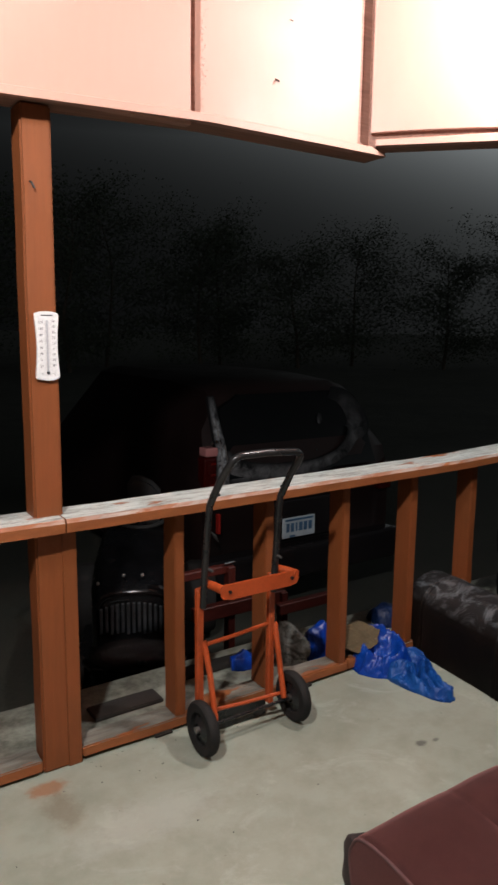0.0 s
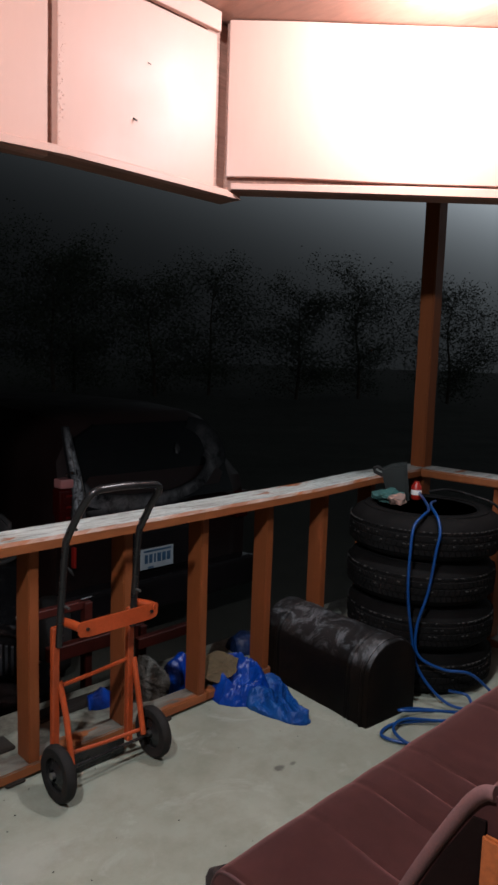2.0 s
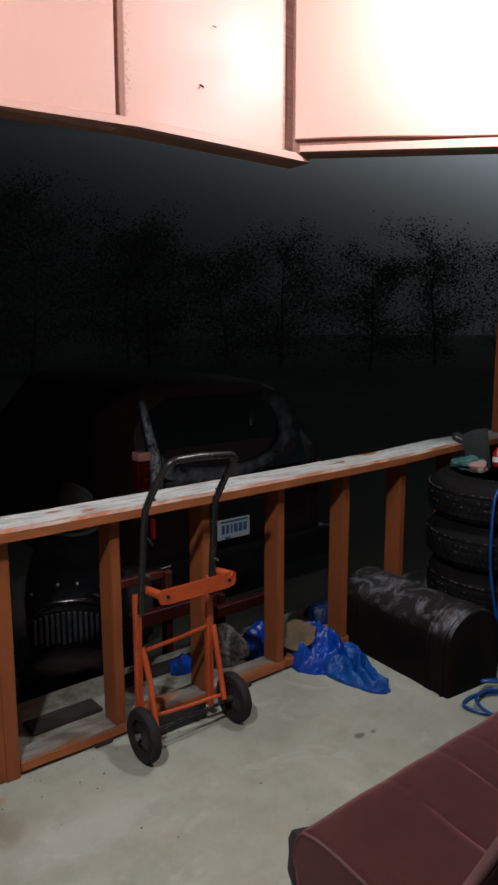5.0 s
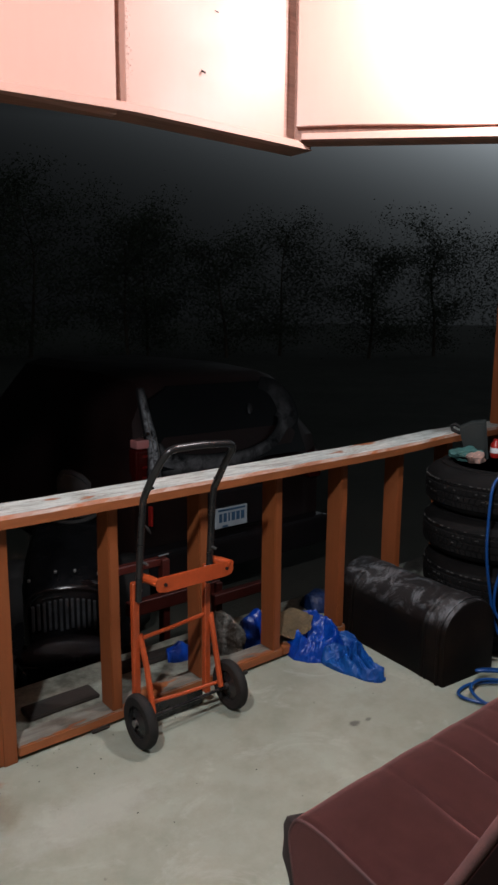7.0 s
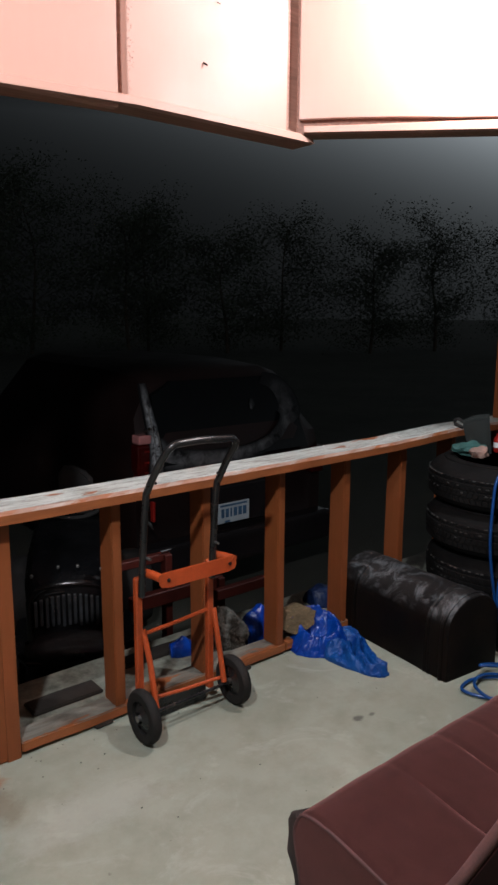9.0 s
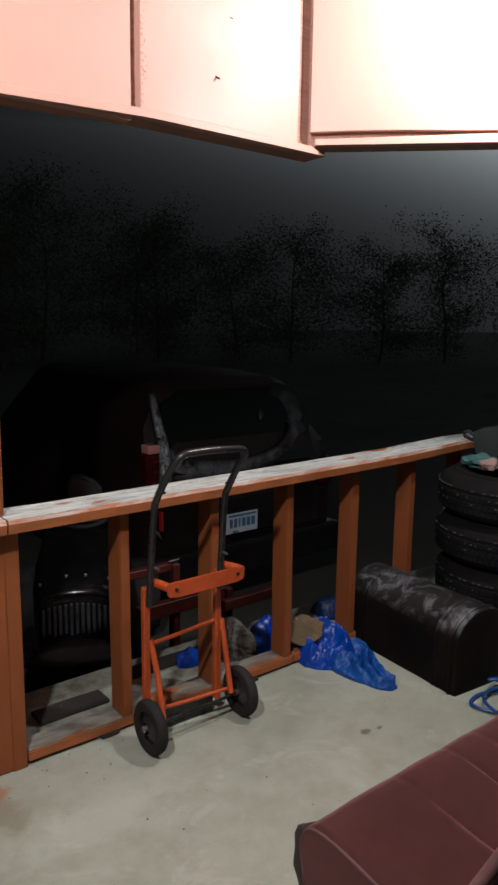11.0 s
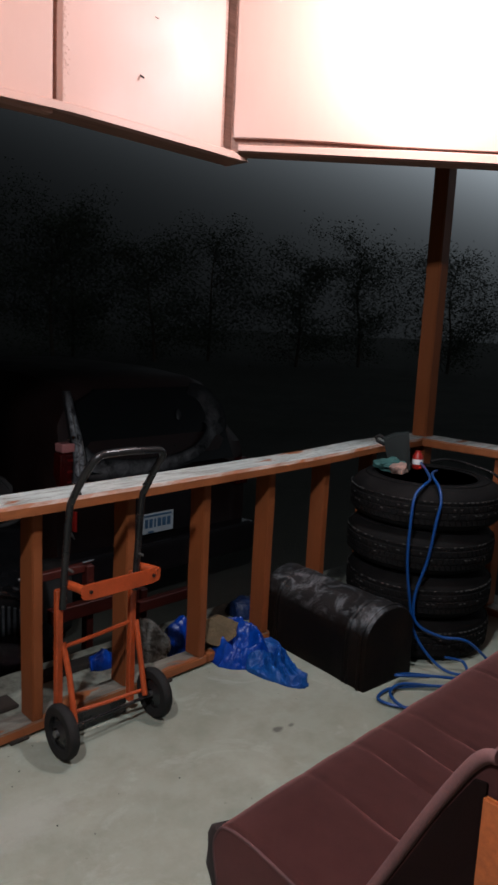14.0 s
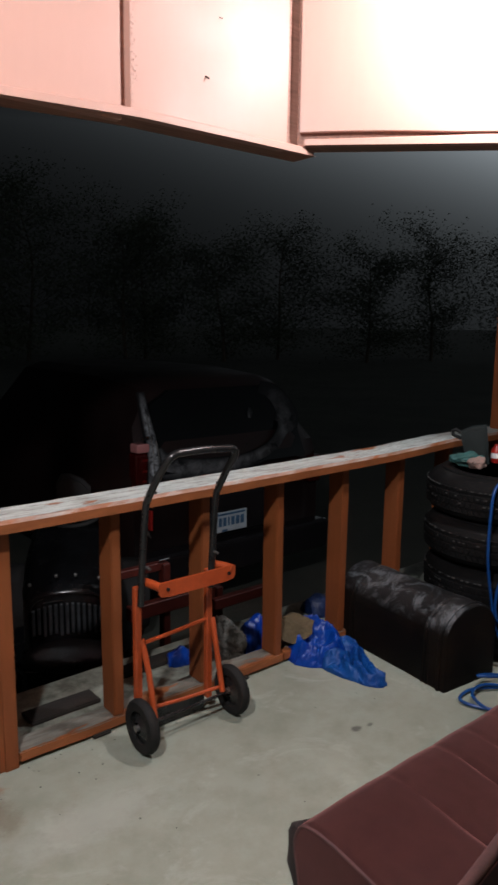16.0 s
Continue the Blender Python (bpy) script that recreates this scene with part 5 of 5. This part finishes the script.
# ---- red iron frame lying by the slab ----
fr = thing("iron_frame", (1.95, 2.9, GROUND), "red-painted iron trailer frame standing outside the wall", "trailer frame")
part("rail_bar", box(1.62, 2.80, 0.035, 2.16, 2.85, 0.105, 0.004), M_IRON, fr)
part("rail_bar", box(1.50, 2.84, 0.245, 1.86, 2.88, 0.285, 0.004), M_IRON, fr)
part("rail_bar", box(2.05, 2.70, 0.02, 2.42, 2.74, 0.075, 0.004), M_IRON, fr)
part("upright_bar", box(1.50, 2.83, GROUND, 1.54, 2.875, 0.36, 0.004), M_IRON, fr)
part("upright_bar", box(2.12, 2.78, GROUND, 2.16, 2.83, 0.10, 0.004), M_IRON, fr)
part("upright_bar", box(1.82, 2.82, GROUND, 1.86, 2.87, 0.28, 0.004), M_IRON, fr)
part("upright_bar", box(2.38, 2.68, GROUND, 2.42, 2.72, 0.07, 0.004), M_IRON, fr)
part("hitch_pin", tube([(1.80, 2.835, 0.30), (1.86, 2.835, 0.302)], 0.006, 8), M_CHROME, fr, "bright hitch pin")

# ---- parked car, tail to the porch ----
car = thing("car", (3.2, 5.6, GROUND), "dark estate car parked with its tail to the porch", "car")
CX0, CX1, CY = 2.30, 4.10, 4.02


def car_ring(y, half, sill, belt, roof, inset):
    """Half-section of the body: sill, flank, belt line, pillar, roof."""
    c = (CX0 + CX1) / 2
    side_pts = [(half * 0.93, sill), (half, sill + 0.18), (half, belt - 0.12), (half * 0.975, belt), (half - inset, (belt + roof) / 2 + 0.05), (half - inset - 0.09, roof - 0.05), (half - inset - 0.24, roof)]
    return [(c - x, y, z) for x, z in side_pts] + [(c + x, y, z) for x, z in reversed(side_pts)]


secs = [(CY + 0.02, 0.80, -0.26, 0.36, 0.40, 0.03), (CY - 0.01, 0.86, -0.30, 0.38, 0.44, 0.04), (CY + 0.03, 0.885, -0.33, 0.40, 0.60, 0.06), (CY + 0.20, 0.895, -0.36, 0.41, 0.98, 0.15), (CY + 0.34, 0.90, -0.38, 0.41, 1.06, 0.17), (CY + 0.9, 0.90, -0.38, 0.40, 1.10, 0.17), (CY + 2.3, 0.90, -0.38, 0.38, 1.10, 0.17), (CY + 3.1, 0.90, -0.38, 0.36, 0.42, 0.10), (CY + 4.2, 0.86, -0.36, 0.24, 0.28, 0.10), (CY + 4.5, 0.74, -0.30, 0.08, 0.12, 0.06)]
bm = bmesh.new()
rings = [[bm.verts.new(q) for q in car_ring(*s)] for s in secs]
for a, b in zip(rings, rings[1:]):
    for k in range(len(a)):
        bm.faces.new((a[k], b[k], b[(k + 1) % len(a)], a[(k + 1) % len(a)]))
bm.faces.new(rings[0])
bm.faces.new(rings[-1][::-1])
part("body", bm, M_CARRED, car, smooth=True)
bm = bmesh.new()
pl = [(2.50, CY + 0.005, 0.43), (3.92, CY + 0.005, 0.43), (3.84, CY + 0.1526, 0.90), (3.66, CY + 0.181, 0.99), (2.74, CY + 0.181, 0.99), (2.56, CY + 0.1526, 0.90)]
a = [bm.verts.new((x, y - 0.022, z)) for x, y, z in pl]
b = [bm.verts.new((x, y + 0.03, z)) for x, y, z in pl]
bm.faces.new(a)
bm.faces.new(b[::-1])
for k in range(6):
    bm.faces.new((a[k], b[k], b[(k + 1) % 6], a[(k + 1) % 6]))
part("rear_window", bm, M_GLASS, car, "dark sloping rear window")


def on_glass(x, z):
    """A place just off the sloping rear window."""
    return (x, CY - 0.026 + (z - 0.43) * 0.314, z)


part("window_dust", ribbon([on_glass(*q) for q in ((2.535, 0.60), (2.585, 0.50), (2.72, 0.455), (2.98, 0.435), (3.28, 0.445), (3.54, 0.50), (3.72, 0.60), (3.78, 0.71), (3.74, 0.83), (3.66, 0.92), (3.55, 0.97))], (0.10, 0.20, 0.16, 0.14, 0.12, 0.13, 0.20, 0.25, 0.22, 0.18, 0.12), 0.006, 6, 0.001), M_DUST, car, "dusty unwiped band round the rear window", True)
part("window_dust", ribbon([on_glass(*q) for q in ((3.405, 0.755), (3.42, 0.79), (3.425, 0.83))], (0.03, 0.06, 0.03), 0.006, 6, 0.001), M_DUST, car, "small dusty patch on the rear window", True)
# Chrome bead added for a dot of light on the rear window.
part("window_glint", lathe([(0.001, -0.008), (0.006, -0.004), (0.007, 0.006)], pose(3.30, CY - 0.03, 0.575, 90), 10), M_CHROME, car, "tiny chrome bead added for a point of light", True)
part("corner_pillar", ribbon([(2.476, CY - 0.060, 0.40), (2.480, CY - 0.055, 0.52), (2.474, CY - 0.035, 0.66), (2.462, CY + 0.005, 0.80), (2.452, CY + 0.035, 0.92), (2.446, CY + 0.055, 1.00)], (0.11, 0.10, 0.085, 0.07, 0.06, 0.045), 0.03, 8, 0.012), M_PILSHEEN, car, "corner pillar with pale streaked sheen painted on", True)
# Thin steel strips stand in for highlights on the pillar.
for dx, rr, z0, z1 in ((0.022, 0.0045, 0.53, 0.68), (-0.014, 0.003, 0.60, 0.86), (-0.026, 0.003, 0.42, 0.56)):
    part("pillar_glint", tube([(2.488 - 0.07 * (z - 0.42) + dx, CY - 0.088 + max(0, z - 0.55) * 0.25, z) for z in (z0, (2 * z0 + z1) / 3, (z0 + 2 * z1) / 3, z1)], rr, 6), M_STEEL, car, "steel strip added for a bright streak on the pillar", True)
part("side_reflector", box(2.448, CY - 0.05, 0.06, 2.468, CY - 0.012, 0.20, 0.004), M_RED, car, "narrow upright red reflector")
# Short tapered steel piece makes a pale streak at the bumper.
part("bumper_streak", tube([(2.33, CY - 0.15, 0.125), (2.36, CY - 0.152, 0.09), (2.385, CY - 0.152, 0.05)], [0.004, 0.011, 0.003], 8), M_STEEL, car, "short tapered bright steel piece at the bumper", True)
for sx, x0, x1 in ((0, 2.345, 2.452), (1, 3.945, 4.075)):
    tl = part("tail_light", box(x0, CY - 0.045, 0.20 if sx else 0.33, x1, CY + 0.06, 0.42 if sx else 0.60, 0.02, segs=3), M_TAIL, car, "red tail light")
    sx or part("reverse_lens", box(x0 + 0.006, CY - 0.049, 0.605, x1 - 0.006, CY + 0.05, 0.665, 0.012, segs=2), M_TAILW, tl, "pale upper lens")
    for q in () if sx else (0.40, 0.47, 0.545):
        part("lens_cell", box(x0 + 0.045, CY - 0.048, q, x0 + 0.095, CY - 0.04, q + 0.018, 0.004), M_CELL, tl)
    # Two chrome beads stand in for reflections above the lens.
    for q in () if sx else (0.030, 0.062):
        part("lens_glint", lathe([(0.001, -0.010), (0.008, -0.006), (0.010, 0.006)], pose(x0 + q + 0.02, CY - 0.05, 0.690 + q * 0.3, 90), 10), M_CHROME, tl, "chrome bead added for a reflection over the lens", True)
part("bumper", box(2.31, CY - 0.14, -0.34, 4.09, CY + 0.02, -0.10, 0.04, segs=3), M_CAR, car)
part("tailgate_recess", box(2.82, CY - 0.035, -0.08, 3.58, CY + 0.01, 0.22, 0.012), M_CAR, car)
plate = part("licence_plate", box(2.985, CY - 0.058, -0.055, 3.285, CY - 0.048, 0.097, 0.004), M_PLATEW, car, "pale blue and white licence plate")
part("plate_bar", box(3.01, CY - 0.0605, 0.072, 3.26, CY - 0.0575, 0.086, 0), M_PLATEB, plate)
for x0, x1 in ((3.020, 3.046), (3.060, 3.088), (3.104, 3.118), (3.134, 3.166), (3.178, 3.210), (3.222, 3.254)):
    part("plate_bar", box(x0, CY - 0.0605, -0.01, x1, CY - 0.0575, 0.055, 0), M_PLATEB, plate)
part("plate_bar", box(3.05, CY - 0.0605, -0.050, 3.10, CY - 0.0575, -0.035, 0), M_PLATEB, plate)
part("plate_frame", box(2.945, CY - 0.05, -0.06, 2.975, CY - 0.04, 0.10, 0.003), M_CARGREY, car)
for x in (3.50, 3.56):
    part("reflector", lathe([(0.018, 0.0), (0.018, 0.01)], pose(x, CY - 0.03, -0.01, 90), 12), M_TAILW, car)
for x in (2.42, 3.98):
    for y in (CY + 0.75, CY + 3.45):
        m = pose(x, y, GROUND + 0.33, 0, 90, 0)
        wq = part("wheel", lathe([(0.2, -0.1), (0.29, -0.11), (0.325, -0.07), (0.33, 0.0), (0.325, 0.07), (0.29, 0.11), (0.2, 0.1), (0.2, -0.1)], m, 36), M_TYRE, car, smooth=True)
        part("rim", lathe([(0.195, -0.09), (0.12, -0.05), (0.04, -0.07), (0.04, 0.07), (0.12, 0.05), (0.195, 0.09), (0.195, -0.09)], m, 28), M_STEEL, wq, smooth=True)

# ---- trees against the night sky ----
def tree(x, y, h, spread, seed):
    """A tapered trunk, forking limbs and a thin, uneven crown of small leaf clumps."""
    rr = random.Random(seed)
    t = thing("tree", (x, y, GROUND), "tall dark leafy tree with a thin ragged crown", "tree", "trees beyond the lawn")
    base = Vector((x, y, GROUND - 0.05))
    stem = smooth_path([base, base + Vector((rr.uniform(-0.3, 0.3), 0, h * 0.3)), base + Vector((rr.uniform(-0.5, 0.5), 0.2, h * 0.62)), base + Vector((rr.uniform(-0.6, 0.6), 0, h * 0.93))], 6)
    part("trunk", tube(stem, [0.11 * (1 - 0.88 * i / (len(stem) - 1)) for i in range(len(stem))], 9), M_BARK, t, smooth=True)
    tips = []
    bm = bmesh.new()
    for k in range(34):
        f = 0.06 + 0.91 * (k / 33)
        a = stem[min(int(f * len(stem)), len(stem) - 1)]
        q = rr.uniform(0, 2 * math.pi)
        reach = spread * (1.25 - 0.8 * abs(f - 0.4)) * rr.uniform(0.5, 1.25)
        b = a + Vector((math.cos(q) * reach, math.sin(q) * reach, rr.uniform(0.1, 0.5) * reach))
        limb = smooth_path([a, a.lerp(b, 0.5) + Vector((0, 0, 0.12 * reach)), b], 4)
        tube(limb, [0.020 * (1 - 0.8 * i / (len(limb) - 1)) for i in range(len(limb))], 5, bm)
        tips += limb[2:]
    tagged(part("limb_work", bm, M_BARK, t), kind="stuff")
    verts, faces = [], []
    for p in tips:
        for k in range(34):
            c = p + Vector((rr.gauss(0, 0.5), rr.gauss(0, 0.5), rr.gauss(0, 0.42)))
            u = Vector((rr.uniform(-1, 1), rr.uniform(-1, 1), rr.uniform(-1, 1))).normalized()
            v = u.orthogonal().normalized() * rr.uniform(0.03, 0.065)
            u = u * rr.uniform(0.06, 0.105)
            w = u.cross(v).normalized() * 0.02
            i = len(verts)
            verts += [c - u, c + v + w, c + u, c - v + w]
            faces.append((i, i + 1, i + 2, i + 3))
    me = bpy.data.meshes.new("crown")
    me.from_pydata([q - t.location for q in verts], [], faces)
    me.materials.append(M_LEAF)
    crown = new("crown", me)
    crown.parent = t
    tagged(crown, kind="stuff")


for x, y, h, spread, seed in ((7.0, 36.0, 11.0, 3.4, 8), (11.5, 33.0, 10.2, 3.6, 1), (15.0, 37.0, 11.2, 3.4, 2), (19.0, 33.5, 9.0, 3.6, 3), (22.0, 36.5, 10.0, 3.2, 9), (24.5, 32.0, 7.8, 3.4, 4), (29.0, 32.5, 9.4, 3.6, 5), (31.5, 27.5, 7.6, 3.2, 6), (37.0, 27.0, 9.2, 3.6, 7), (38.5, 21.5, 8.2, 3.4, 10)):
    tree(x, y, h * 0.84, spread, seed)

# ---- crumbs of grit and chipped paint on the slab ----
rnd = random.Random(4)
bm = bmesh.new()
for k in range(60):
    x, y = rnd.uniform(0.3, 2.5), rnd.uniform(0.9, 2.08)
    if rnd.random() < 0.4:
        y = 2.09 - abs(rnd.gauss(0, 0.06))
    s = rnd.uniform(0.0012, 0.0034)
    vs = [bm.verts.new((x + s * math.cos(q) * rnd.uniform(0.7, 1.4), y + s * math.sin(q), 0.0008)) for q in (0, 1.3, 2.6, 3.9, 5.2)]
    tip = bm.verts.new((x, y, 0.001 + s))
    for q in range(5):
        bm.faces.new((vs[q], vs[(q + 1) % 5], tip))
solo("grit", bm, M_RIM, "dark grit and chipped paint scattered on the concrete", "grit", kind="stuff")
